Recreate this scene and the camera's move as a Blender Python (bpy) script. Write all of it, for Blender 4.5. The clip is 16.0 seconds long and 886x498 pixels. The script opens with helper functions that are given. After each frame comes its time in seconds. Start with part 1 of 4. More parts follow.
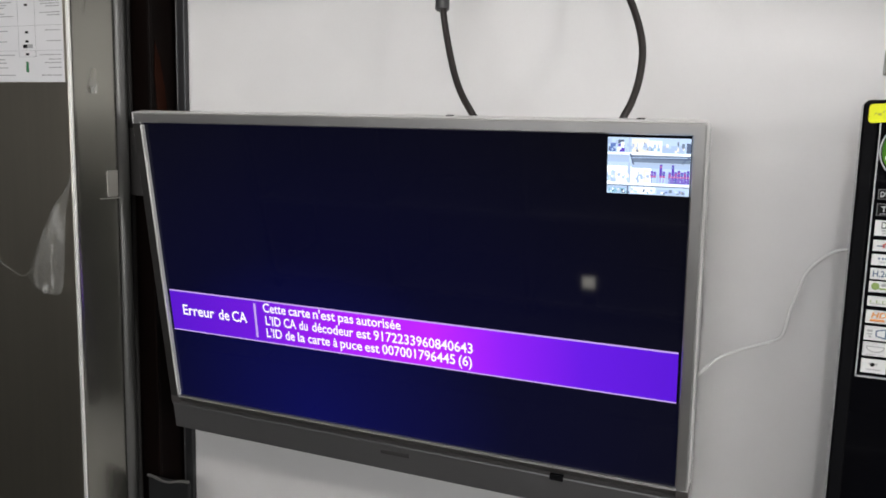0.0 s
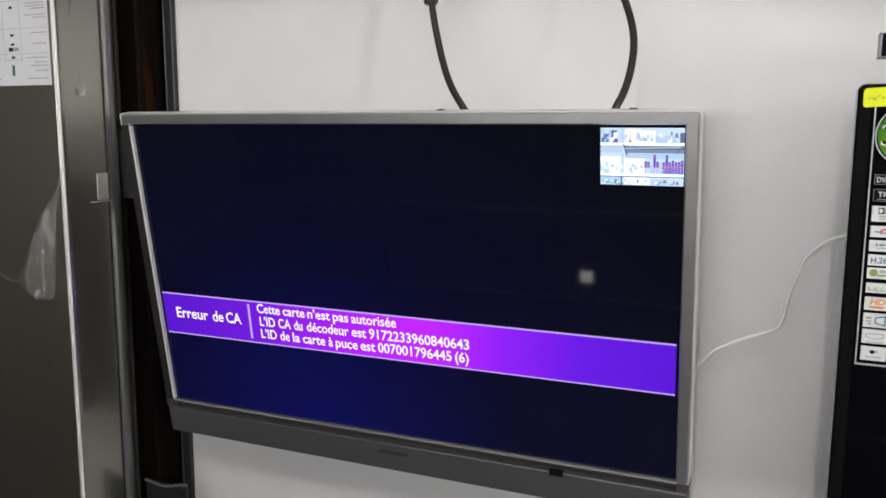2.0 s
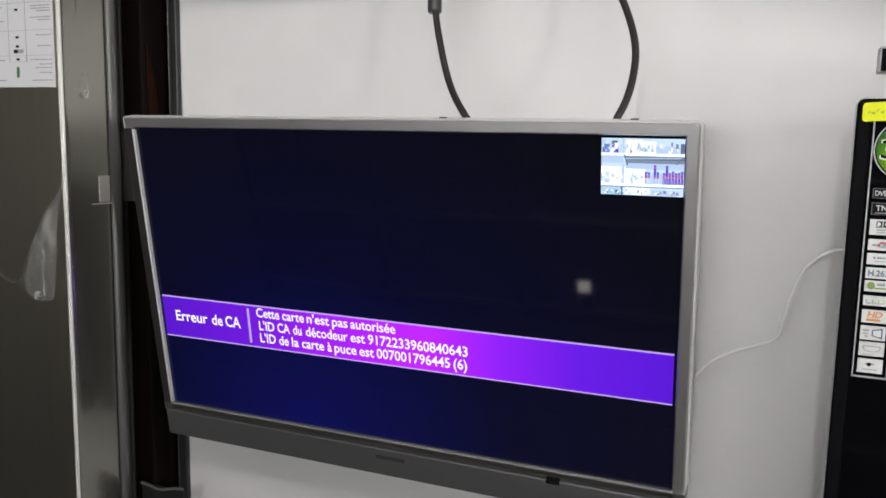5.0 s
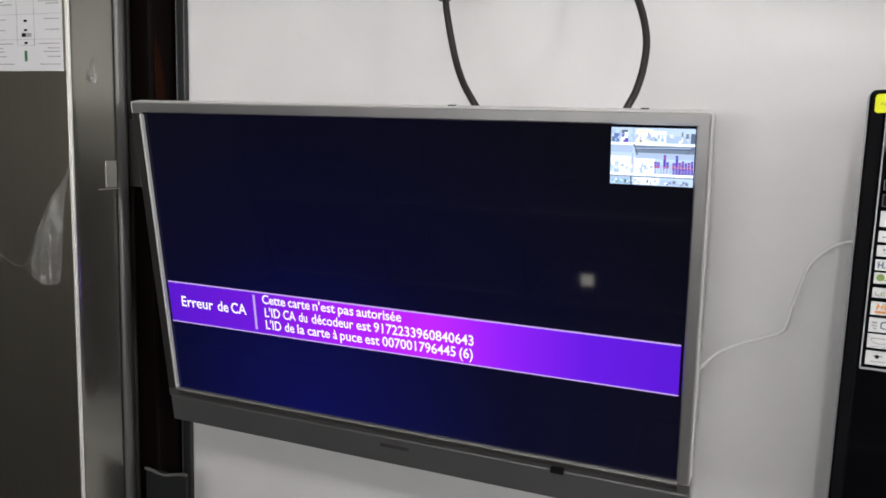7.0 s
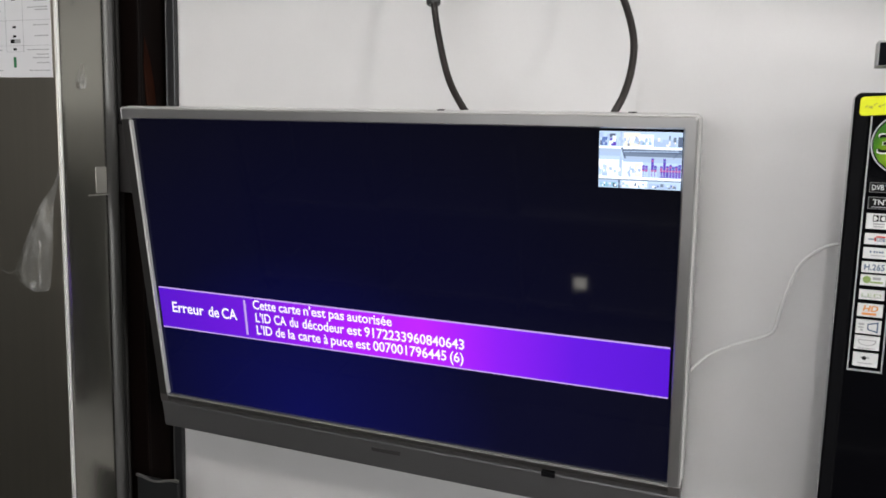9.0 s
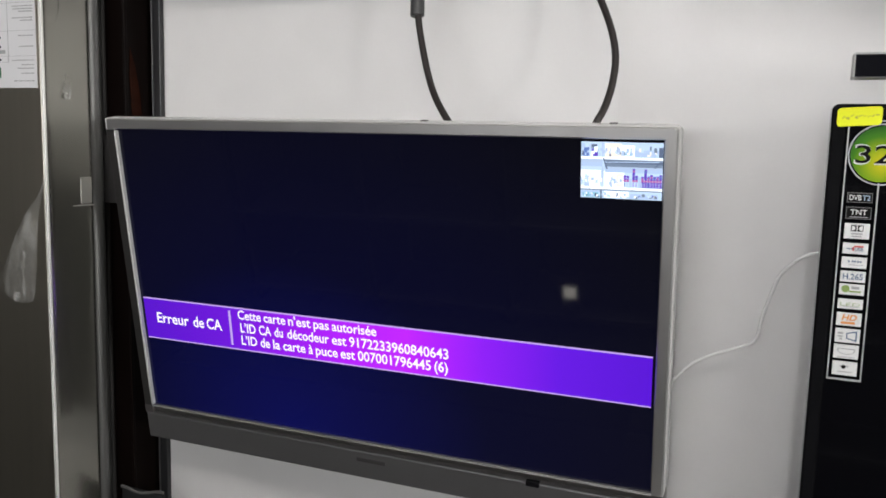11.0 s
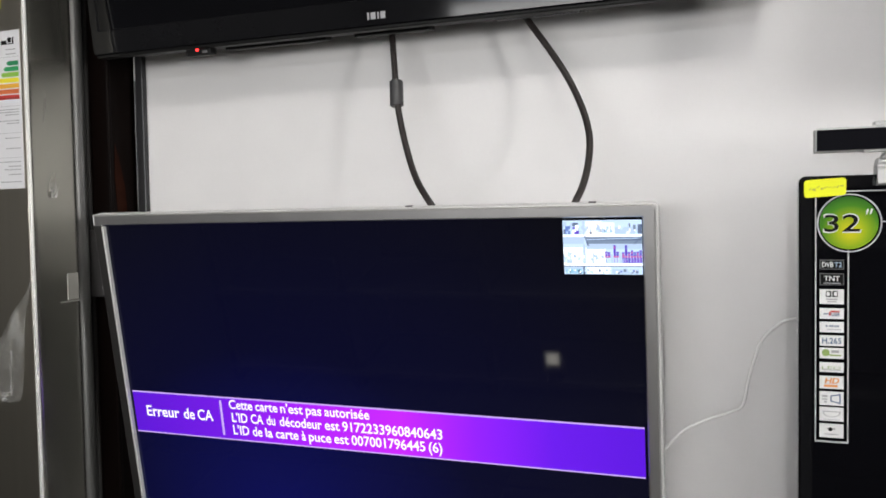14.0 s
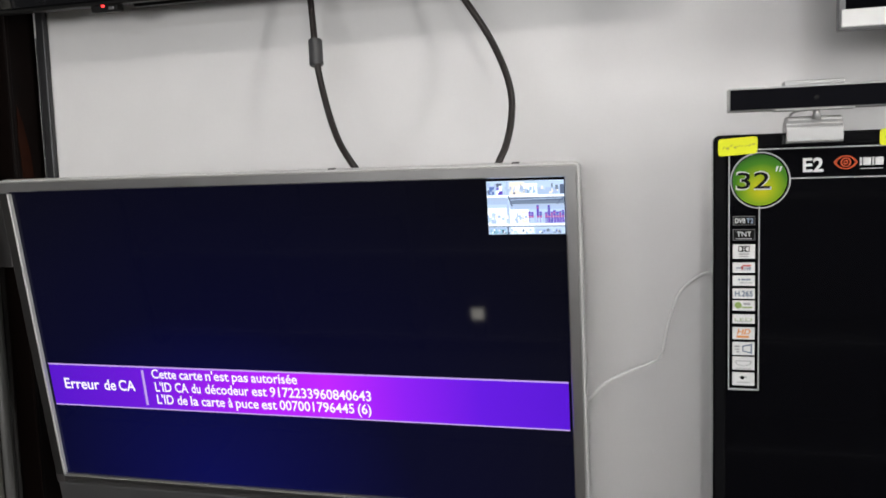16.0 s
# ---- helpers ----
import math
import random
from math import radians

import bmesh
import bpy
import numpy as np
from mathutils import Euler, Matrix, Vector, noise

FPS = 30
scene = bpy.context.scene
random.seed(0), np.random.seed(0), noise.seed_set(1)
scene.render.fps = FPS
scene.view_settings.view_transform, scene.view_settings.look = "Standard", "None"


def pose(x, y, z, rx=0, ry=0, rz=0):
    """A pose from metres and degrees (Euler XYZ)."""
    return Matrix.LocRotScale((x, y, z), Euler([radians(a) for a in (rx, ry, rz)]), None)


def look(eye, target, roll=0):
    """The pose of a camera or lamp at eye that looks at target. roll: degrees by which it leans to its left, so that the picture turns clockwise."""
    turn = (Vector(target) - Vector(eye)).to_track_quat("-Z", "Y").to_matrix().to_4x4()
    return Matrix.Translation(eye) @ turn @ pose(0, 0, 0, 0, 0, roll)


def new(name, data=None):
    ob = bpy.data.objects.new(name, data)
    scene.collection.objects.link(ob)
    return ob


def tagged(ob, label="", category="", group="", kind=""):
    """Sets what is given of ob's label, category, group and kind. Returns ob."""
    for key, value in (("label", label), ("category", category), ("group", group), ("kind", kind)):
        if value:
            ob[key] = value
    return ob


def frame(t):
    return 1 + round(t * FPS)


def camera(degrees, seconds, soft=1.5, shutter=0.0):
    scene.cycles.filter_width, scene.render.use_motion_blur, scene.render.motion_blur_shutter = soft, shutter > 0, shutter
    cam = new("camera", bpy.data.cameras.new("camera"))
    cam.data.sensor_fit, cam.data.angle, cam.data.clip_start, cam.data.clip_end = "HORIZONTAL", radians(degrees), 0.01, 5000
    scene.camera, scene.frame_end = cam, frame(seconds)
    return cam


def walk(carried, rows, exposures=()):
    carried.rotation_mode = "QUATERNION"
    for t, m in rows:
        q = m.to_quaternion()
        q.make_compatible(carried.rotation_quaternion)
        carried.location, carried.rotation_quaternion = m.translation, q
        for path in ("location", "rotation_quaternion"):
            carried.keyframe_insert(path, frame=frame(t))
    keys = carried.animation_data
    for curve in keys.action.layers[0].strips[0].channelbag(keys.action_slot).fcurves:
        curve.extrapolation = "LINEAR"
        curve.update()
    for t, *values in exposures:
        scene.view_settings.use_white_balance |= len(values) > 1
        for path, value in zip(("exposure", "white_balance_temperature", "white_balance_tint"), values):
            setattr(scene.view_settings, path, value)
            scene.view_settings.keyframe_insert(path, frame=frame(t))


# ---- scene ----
cam = camera(57.4, 16.0, soft=1.7, shutter=0.3)
BASE, TILT = 1.12, 8.8  # height of the silver television's lower screen edge, and its forward tilt
SILVER_POSE = pose(0, 0, BASE, TILT, 0, 0)
PATH = [
    (0, (0.7899, -0.8933, 1.5039), (0.0130, 0.9278, 1.2207), 1.49),
    (0.5, (0.7918, -0.8929, 1.5030), (0.0338, 0.9363, 1.2210), 1.25),
    (1, (0.7893, -0.8914, 1.5015), (0.0327, 0.9385, 1.2208), 0.97),
    (1.5, (0.7895, -0.8873, 1.5018), (0.0262, 0.9380, 1.2085), 0.77),
    (2, (0.7909, -0.8833, 1.5006), (0.0189, 0.9390, 1.2120), 0.27),
    (2.5, (0.7927, -0.8852, 1.5071), (0.0241, 0.9432, 1.2498), 0.04),
    (3, (0.7872, -0.8890, 1.5025), (0.0268, 0.9433, 1.2484), 0.06),
    (3.5, (0.7883, -0.8897, 1.5044), (0.0228, 0.9397, 1.2455), 0.29),
    (6, (0.7899, -0.8881, 1.4965), (0.0278, 0.9402, 1.2198), 1.65),
    (6.5, (0.7876, -0.8885, 1.4956), (0.0243, 0.9371, 1.2050), 1.80),
    (7, (0.7842, -0.8902, 1.4939), (0.0131, 0.9330, 1.2086), 1.80),
    (7.5, (0.7913, -0.8852, 1.4979), (0.0155, 0.9370, 1.2191), 1.68),
    (8, (0.7893, -0.8866, 1.4927), (0.0236, 0.9395, 1.2112), 1.74),
    (10.5, (0.7935, -0.8914, 1.4977), (0.0411, 0.9429, 1.2349), 1.35),
    (11, (0.7989, -0.8888, 1.4958), (0.0568, 0.9513, 1.2442), 1.52),
    (11.5, (0.7990, -0.8993, 1.5034), (0.0629, 0.9496, 1.3031), 1.82),
    (12, (0.8021, -0.8965, 1.5039), (0.0601, 0.9517, 1.3200), 1.80),
    (12.5, (0.8021, -0.8911, 1.5025), (0.0583, 0.9547, 1.3030), 1.39),
    (13, (0.8013, -0.8945, 1.5004), (0.0640, 0.9525, 1.2882), 1.31),
    (13.5, (0.8009, -0.8978, 1.5106), (0.0757, 0.9596, 1.3553), -0.89),
    (14, (0.7939, -0.9109, 1.5125), (0.0999, 0.9630, 1.4293), -0.99),
    (14.5, (0.7925, -0.9056, 1.5225), (0.1721, 0.9933, 1.4257), -0.81),
    (15, (0.7880, -0.9108, 1.5286), (0.2361, 1.0065, 1.3901), -0.92),
    (15.5, (0.7915, -0.9092, 1.5243), (0.2701, 1.0147, 1.3600), -1.39),
    (16, (0.7922, -0.9095, 1.5192), (0.2769, 1.0130, 1.3231), -1.82),
]
walk(cam, [(t, look(eye, target, roll)) for t, eye, target, roll in PATH],
     exposures=((0.0, 0.0), (11.0, 0.0), (12.0, 0.1), (13.5, 0.16), (14.0, 0.15), (15.0, 0.0), (16.0, -0.04)))

# ---- light ----
world = bpy.data.worlds.new("world")
scene.world = world
world.use_nodes = True
sky = world.node_tree.nodes.new("ShaderNodeTexSky")
sky.sky_type, sky.sun_disc = "NISHITA", False
sky.sun_elevation, sky.sun_rotation = radians(40), radians(150)
world.node_tree.links.new(sky.outputs[0], world.node_tree.nodes["Background"].inputs[0])
world.node_tree.nodes["Background"].inputs[1].default_value = 0.1


def area_lamp(name, m, sx, sy, watts, color):
    d = bpy.data.lights.new(name, "AREA")
    d.shape, d.size, d.size_y, d.energy, d.color = "RECTANGLE", sx, sy, watts, color
    o = new(name, d)
    o.matrix_world = m
    return o


# Two unseen fill lamps, added where no screen reflects them.
area_lamp("front_fill", look((-0.10, -4.38, 1.60), (0.3, 0, 1.6)), 1.8, 0.50, 40, (0.99, 0.99, 1.0))
area_lamp("right_fill", look((2.90, -4.37, 1.60), (0.5, 0.1, 1.6)), 0.80, 1.0, 29, (1.0, 0.985, 0.965))
# Unseen sources, placed to match shadow edges of televisions and cables.
area_lamp("spot_daylight", look((0.95, -4.34, 2.49), (0.75, 0, 1.7)), 0.10, 0.10, 17, (0.99, 0.99, 1.0))
area_lamp("east_daylight", look((3.37, -2.0, 1.62), (0.5, 0.1, 1.6)), 0.22, 0.6, 27, (1.0, 0.98, 0.96))


# ---- materials ----
def mat(name, color, rough=0.5, metal=0.0, grain=0.0, scale=60.0, bump=0.0, stain=0.0, emit=None, strength=0.0, spec=0.5, stretch=(1, 1, 1), coat=0.0):
    m = bpy.data.materials.new(name)
    m.use_nodes = True
    n, l = m.node_tree.nodes, m.node_tree.links
    b = n["Principled BSDF"]
    b.inputs["Base Color"].default_value = (*color, 1)
    b.inputs["Roughness"].default_value, b.inputs["Metallic"].default_value = rough, metal
    b.inputs["Specular IOR Level"].default_value = spec
    b.inputs["Coat Weight"].default_value = coat
    if emit:
        b.inputs["Emission Color"].default_value, b.inputs["Emission Strength"].default_value = (*emit, 1), strength
    if grain or bump or stain:
        co = n.new("ShaderNodeTexCoord")
        mp = n.new("ShaderNodeMapping")
        mp.inputs["Scale"].default_value = stretch
        l.new(co.outputs["Object"], mp.inputs["Vector"])
        fine, big = n.new("ShaderNodeTexNoise"), n.new("ShaderNodeTexNoise")
        fine.inputs["Scale"].default_value, fine.inputs["Detail"].default_value = scale, 6
        big.inputs["Scale"].default_value, big.inputs["Detail"].default_value = scale * 0.06, 4
        for t in (fine, big):
            l.new(mp.outputs[0], t.inputs["Vector"])
        hue = n.new("ShaderNodeMix")
        hue.data_type = "RGBA"
        hue.inputs["A"].default_value = (*[c * (1 - grain) for c in color], 1)
        hue.inputs["B"].default_value = (*[min(1, c * (1 + grain)) for c in color], 1)
        l.new(fine.outputs["Fac"], hue.inputs["Factor"])
        dirt = n.new("ShaderNodeMix")
        dirt.data_type, dirt.blend_type = "RGBA", "MULTIPLY"
        ramp = n.new("ShaderNodeMapRange")
        ramp.inputs["From Min"].default_value, ramp.inputs["From Max"].default_value = 0.35, 0.7
        ramp.inputs["To Min"].default_value, ramp.inputs["To Max"].default_value = 1 - stain, 1
        l.new(big.outputs["Fac"], ramp.inputs["Value"])
        dirt.inputs["Factor"].default_value = 1
        l.new(hue.outputs["Result"], dirt.inputs["A"])
        l.new(ramp.outputs["Result"], dirt.inputs["B"])
        l.new(dirt.outputs["Result"], b.inputs["Base Color"])
        rr = n.new("ShaderNodeMapRange")
        rr.inputs["To Min"].default_value, rr.inputs["To Max"].default_value = rough * 0.85, min(1, rough * 1.15)
        l.new(big.outputs["Fac"], rr.inputs["Value"])
        l.new(rr.outputs["Result"], b.inputs["Roughness"])
        if bump:
            bp = n.new("ShaderNodeBump")
            bp.inputs["Strength"].default_value, bp.inputs["Distance"].default_value = bump, 0.0006
            l.new(fine.outputs["Fac"], bp.inputs["Height"])
            l.new(bp.outputs[0], b.inputs["Normal"])
    return m


WALL = mat("white_wall_paint", (0.785, 0.776, 0.776), 0.45, 0, 0.015, 220, 0.12, 0.03)
# Near-black tone of the recess, east and south walls.
ROOM = mat("near_black_wall_tone", (0.075, 0.073, 0.07), 0.7, 0, 0.03, 60, 0.1, 0.08)
# Unseen west wall, darkened so fridge front and left bezel reflect less.
WEST_DIM = mat("west_reflection_dim", (0.038, 0.037, 0.036), 0.7, 0, 0.03, 60, 0.1, 0.08)
CEIL = mat("ceiling_paint", (0.75, 0.75, 0.74), 0.8, 0, 0.02, 60, 0.05, 0.04)
FLOOR = mat("floor_tile", (0.09, 0.088, 0.085), 0.4, 0, 0.08, 30, 0.05, 0.15)
GROUT = mat("floor_grout", (0.2, 0.19, 0.18), 0.9, 0, 0.1, 90, 0.2, 0.1)
SILVER = mat("silver_plastic", (0.57, 0.56, 0.555), 0.34, 0.9, 0.015, 500, 0.0, 0.03)
BAR = mat("grey_bar_plastic", (0.20, 0.196, 0.20), 0.45, 0.75, 0.04, 900, 0.08, 0.03)
LIP = mat("bright_chamfer", (0.78, 0.77, 0.76), 0.3, 0.25)
# Darker copy of the frame plastic, shade painted into its colour.
SHADE = mat("shaded_chamfer", (0.13, 0.12, 0.118), 0.4, 0.6)
# Silver frame's left face, with its shade painted as dark grey.
SHADED_FACE = mat("shaded_side_face", (0.040, 0.038, 0.037), 0.38, 0.4, 0.02, 400, 0.02, 0.05)
SEAM = mat("grey_seam", (0.34, 0.335, 0.33), 0.35, 0.6)
PLATE = mat("dull_grey_plate", (0.075, 0.072, 0.072), 0.4, 0.4)
BLACK = mat("black_gloss_plastic", (0.007, 0.007, 0.008), 0.07, 0, 0.1, 300, 0.0, 0.1, spec=0.22)
MATTE = mat("black_matte_plastic", (0.022, 0.021, 0.021), 0.5, 0, 0.1, 500, 0.25, 0.1)
UNDER = mat("dull_black_plastic", (0.007, 0.007, 0.007), 0.5, 0, 0.1, 400, 0.1, 0.1, spec=0.2)
PANEL = mat("dark_glossy_screen", (0.003, 0.003, 0.004), 0.05, spec=0.17)
CABLE = mat("black_cable_rubber", (0.022, 0.017, 0.016), 0.45, 0, 0.1, 300, 0.2, 0.1)
FERRITE = mat("ferrite_plastic", (0.05, 0.05, 0.052), 0.4, 0, 0.1, 400, 0.1, 0.05)
WIRE = mat("white_wire_plastic", (0.95, 0.945, 0.94), 0.16, spec=1.0, coat=0.6)
STEEL = mat("brushed_fridge_steel", (0.50, 0.465, 0.39), 0.31, 0.95, 0.06, 90, 0.05, 0.08, stretch=(1, 1, 0.03))
SIDE = mat("filmed_fridge_side", (0.35, 0.342, 0.30), 0.27, 0.90, 0.10, 40, 0.1, 0.2, stretch=(1, 1, 0.15), coat=0.3)
EDGE = mat("polished_edge", (0.93, 0.92, 0.88), 0.32, 0.25)
HINGE = mat("pale_hinge_plastic", (0.46, 0.45, 0.41), 0.35, 0.45, 0.05, 80, 0.1, 0.1)
NOSHINE = mat("dull_black_panel", (0.003, 0.003, 0.005), 0.4, spec=0.03)
GASKET = mat("grey_edge_strip", (0.22, 0.22, 0.215), 0.45, 0.85, 0.08, 60, 0.05, 0.1, stretch=(1, 1, 0.1))
DARKBODY = mat("dark_cabinet", (0.035, 0.033, 0.032), 0.5, 0, 0.1, 60, 0.1, 0.1)
WOOD = mat("wenge_post", (0.0065, 0.0036, 0.003), 0.45, 0, 0.5, 40, 0.3, 0.3, spec=0.08, stretch=(1, 1, 0.06))
TRIM = mat("anthracite_trim", (0.032, 0.032, 0.034), 0.35, 0.3, 0.1, 200, 0.05, 0.05)
ALU = mat("aluminium_edge", (0.22, 0.22, 0.22), 0.35, 0.8)
TUBE = mat("dark_card_tube", (0.010, 0.011, 0.012), 0.6, 0, 0.15, 80, 0.1, 0.15)
RIM = mat("pale_tube_rim", (0.16, 0.155, 0.15), 0.6, 0, 0.15, 200, 0.2, 0.2)
PAPER = mat("label_paper", (0.72, 0.72, 0.735), 0.55, 0, 0.01, 300, 0.05, 0.03)
INK = mat("grey_print", (0.34, 0.34, 0.35), 0.6)
DARKINK = mat("black_print", (0.006, 0.006, 0.006), 0.5, spec=0.06)
DIMLINE = mat("dim_sticker_line", (0.14, 0.14, 0.145), 0.4, spec=0.2)
PALEBLUE = mat("pale_blue_print", (0.36, 0.46, 0.60), 0.5, spec=0.2)
GREENINK = mat("green_print", (0.02, 0.16, 0.06), 0.6)
YELLOW = mat("fluorescent_sticker", (0.82, 0.86, 0.01), 0.7, 0, 0.02, 200, 0.1, 0.04)
PENCIL = mat("pen_ink", (0.46, 0.48, 0.06), 0.6)
WHITEINK = mat("white_sticker", (0.70, 0.70, 0.70), 0.4, spec=0.3)
GREYLINE = mat("grey_sticker_line", (0.42, 0.42, 0.43), 0.4)
BLUEINK = mat("blue_print", (0.06, 0.11, 0.20), 0.5)
REDINK = mat("red_print", (0.55, 0.06, 0.05), 0.5)
ORANGE = mat("orange_print", (0.72, 0.27, 0.06), 0.5)
EYERED = mat("orange_red_mark", (0.50, 0.07, 0.02), 0.5, spec=0.2)
GREEN = mat("green_print_light", (0.22, 0.32, 0.08), 0.5)
WEBSILVER = mat("webcam_silver", (0.43, 0.43, 0.428), 0.40, 0.45, 0.02, 500, 0.03, 0.03)
WHITEPL = mat("white_monitor_plastic", (0.78, 0.78, 0.77), 0.35, 0, 0.01, 200, 0.02, 0.02)
GREYPL = mat("grey_monitor_plastic", (0.16, 0.16, 0.165), 0.4, 0, 0.03, 200, 0.05, 0.05)
LAMP = mat("lit_panel", (0.8, 0.8, 0.8), 0.4, emit=(1, 0.98, 0.94), strength=19)
SPOT = mat("lit_small_panel", (0.8, 0.8, 0.8), 0.4, emit=(1, 0.95, 0.82), strength=6.5)
REDLED = mat("red_led", (0.4, 0.01, 0.01), 0.3, emit=(1, 0.03, 0.03), strength=3.5)


def glow_mat(name, color, strength=1.0):
    return mat(name, (0.01, 0.01, 0.01), 0.2, emit=color, strength=strength)


def screen_picture():
    """The lit display: nearly black, with blue backlight showing towards the lower left."""
    m = mat("lit_display", (0.003, 0.003, 0.004), 0.04, spec=0.3)
    n, l = m.node_tree.nodes, m.node_tree.links
    co, d = n.new("ShaderNodeTexCoord"), n.new("ShaderNodeVectorMath")
    d.operation = "DISTANCE"
    sc = n.new("ShaderNodeMapping")
    sc.inputs["Scale"].default_value = (1.0, 0.0, 1.25)
    l.new(co.outputs["Object"], sc.inputs["Vector"])
    l.new(sc.outputs[0], d.inputs[0])
    d.inputs[1].default_value = (0.23, 0, 0.01)
    r = n.new("ShaderNodeValToRGB")
    mr = n.new("ShaderNodeMapRange")
    mr.inputs["From Max"].default_value = 0.62
    l.new(d.outputs["Value"], mr.inputs["Value"])
    l.new(mr.outputs["Result"], r.inputs["Fac"])
    e = r.color_ramp.elements
    e[0].position, e[0].color = 0.0, (0.0022, 0.0030, 0.078, 1)
    e[1].position, e[1].color = 1.0, (0.0016, 0.0016, 0.0030, 1)
    x = e.new(0.45)
    x.color = (0.0013, 0.0015, 0.017, 1)
    b = n["Principled BSDF"]
    l.new(r.outputs["Color"], b.inputs["Emission Color"])
    b.inputs["Emission Strength"].default_value = 1.0
    return m


def band_picture():
    """The violet message band, brightest a little right of its middle."""
    m = mat("lit_violet_band", (0.004, 0.004, 0.004), 0.14, spec=0.12)
    n, l = m.node_tree.nodes, m.node_tree.links
    co, sep, mr, r = (n.new("ShaderNode" + k) for k in ("TexCoord", "SeparateXYZ", "MapRange", "ValToRGB"))
    l.new(co.outputs["Object"], sep.inputs[0])
    l.new(sep.outputs["X"], mr.inputs["Value"])
    mr.inputs["From Max"].default_value = 0.698
    l.new(mr.outputs["Result"], r.inputs["Fac"])
    e = r.color_ramp.elements
    e[0].position, e[0].color = 0.0, (0.100, 0.008, 0.62, 1)
    e[1].position, e[1].color = 1.0, (0.105, 0.008, 0.70, 1)
    for p, c in ((0.22, (0.16, 0.010, 0.72, 1)), (0.45, (0.46, 0.016, 1.0, 1)), (0.58, (0.56, 0.020, 1.08, 1)), (0.72, (0.28, 0.014, 0.95, 1)), (0.85, (0.14, 0.010, 0.80, 1))):
        e.new(p).color = c
    b = n["Principled BSDF"]
    l.new(r.outputs["Color"], b.inputs["Emission Color"])
    b.inputs["Emission Strength"].default_value = 1.0
    return m


def badge_paint():
    """Round green badge, yellow towards its lower middle."""
    m = mat("green_badge", (0.2, 0.5, 0.02), 0.4, spec=0.15)
    n, l = m.node_tree.nodes, m.node_tree.links
    co, d, mr, r = n.new("ShaderNodeTexCoord"), n.new("ShaderNodeVectorMath"), n.new("ShaderNodeMapRange"), n.new("ShaderNodeValToRGB")
    d.operation = "DISTANCE"
    l.new(co.outputs["Object"], d.inputs[0])
    d.inputs[1].default_value = (0.0445, 0, 0.378)
    l.new(d.outputs["Value"], mr.inputs["Value"])
    mr.inputs["From Max"].default_value = 0.036
    l.new(mr.outputs["Result"], r.inputs["Fac"])
    e = r.color_ramp.elements
    e[0].position, e[0].color = 0.05, (0.60, 0.56, 0.004, 1)
    e[1].position, e[1].color = 0.95, (0.010, 0.085, 0.006, 1)
    e.new(0.40).color = (0.24, 0.37, 0.004, 1)
    e.new(0.68).color = (0.050, 0.20, 0.004, 1)
    l.new(r.outputs["Color"], n["Principled BSDF"].inputs["Base Color"])
    return m


def film_mat(name="clear_film", low=0.05, high=0.27, start=0.48, end=0.75):
    """Thin clear wrapping film."""
    m = mat(name, (0.85, 0.85, 0.83), 0.12, 0, 0, 0, 0, 0)
    n, l = m.node_tree.nodes, m.node_tree.links
    b = n["Principled BSDF"]
    co, t, mr, bp = n.new("ShaderNodeTexCoord"), n.new("ShaderNodeTexNoise"), n.new("ShaderNodeMapRange"), n.new("ShaderNodeBump")
    mp = n.new("ShaderNodeMapping")
    mp.inputs["Scale"].default_value = (1, 1, 0.35)
    mp.inputs["Rotation"].default_value = (0, 0.4, 0)
    l.new(co.outputs["Object"], mp.inputs["Vector"])
    l.new(mp.outputs[0], t.inputs["Vector"])
    t.inputs["Scale"].default_value, t.inputs["Detail"].default_value = 38, 6
    mr.inputs["From Min"].default_value, mr.inputs["From Max"].default_value = start, end
    mr.inputs["To Min"].default_value, mr.inputs["To Max"].default_value = low, high
    l.new(t.outputs["Fac"], mr.inputs["Value"])
    l.new(mr.outputs["Result"], b.inputs["Alpha"])
    bp.inputs["Strength"].default_value, bp.inputs["Distance"].default_value = 0.8, 0.004
    l.new(t.outputs["Fac"], bp.inputs["Height"])
    l.new(bp.outputs[0], b.inputs["Normal"])
    return m


LIT, BAND, BADGE, FILM = screen_picture(), band_picture(), badge_paint(), film_mat()
# Crinkled film, more opaque and white to carry painted highlights.
CRINKLE = film_mat("crinkle_glint_film", 0.0, 0.6, 0.44, 0.62)
PALEGLOW = glow_mat("pale_violet_line", (0.62, 0.42, 1.0), 0.9)
TEXTGLOW = glow_mat("white_glowing_text", (0.95, 0.90, 1.0), 1.12)


# ---- building helpers ----
CAPITAL = 0.70  # height of a capital letter in the built-in font, at size 1


def part(name, bm, material, parent, label=""):
    """One mesh object under a thing or a part."""
    me = bpy.data.meshes.new(name)
    bmesh.ops.recalc_face_normals(bm, faces=bm.faces)
    bm.to_mesh(me)
    bm.free()
    me.materials.append(material)
    o = new(name, me)
    if parent:
        o.parent = parent
    if label:
        o["label"] = label
    return o


def thing(name, m, label, category, group="", kind=""):
    o = new(name)
    o.empty_display_size = 0.05
    o.matrix_world = m
    return tagged(o, label, category, group, kind)


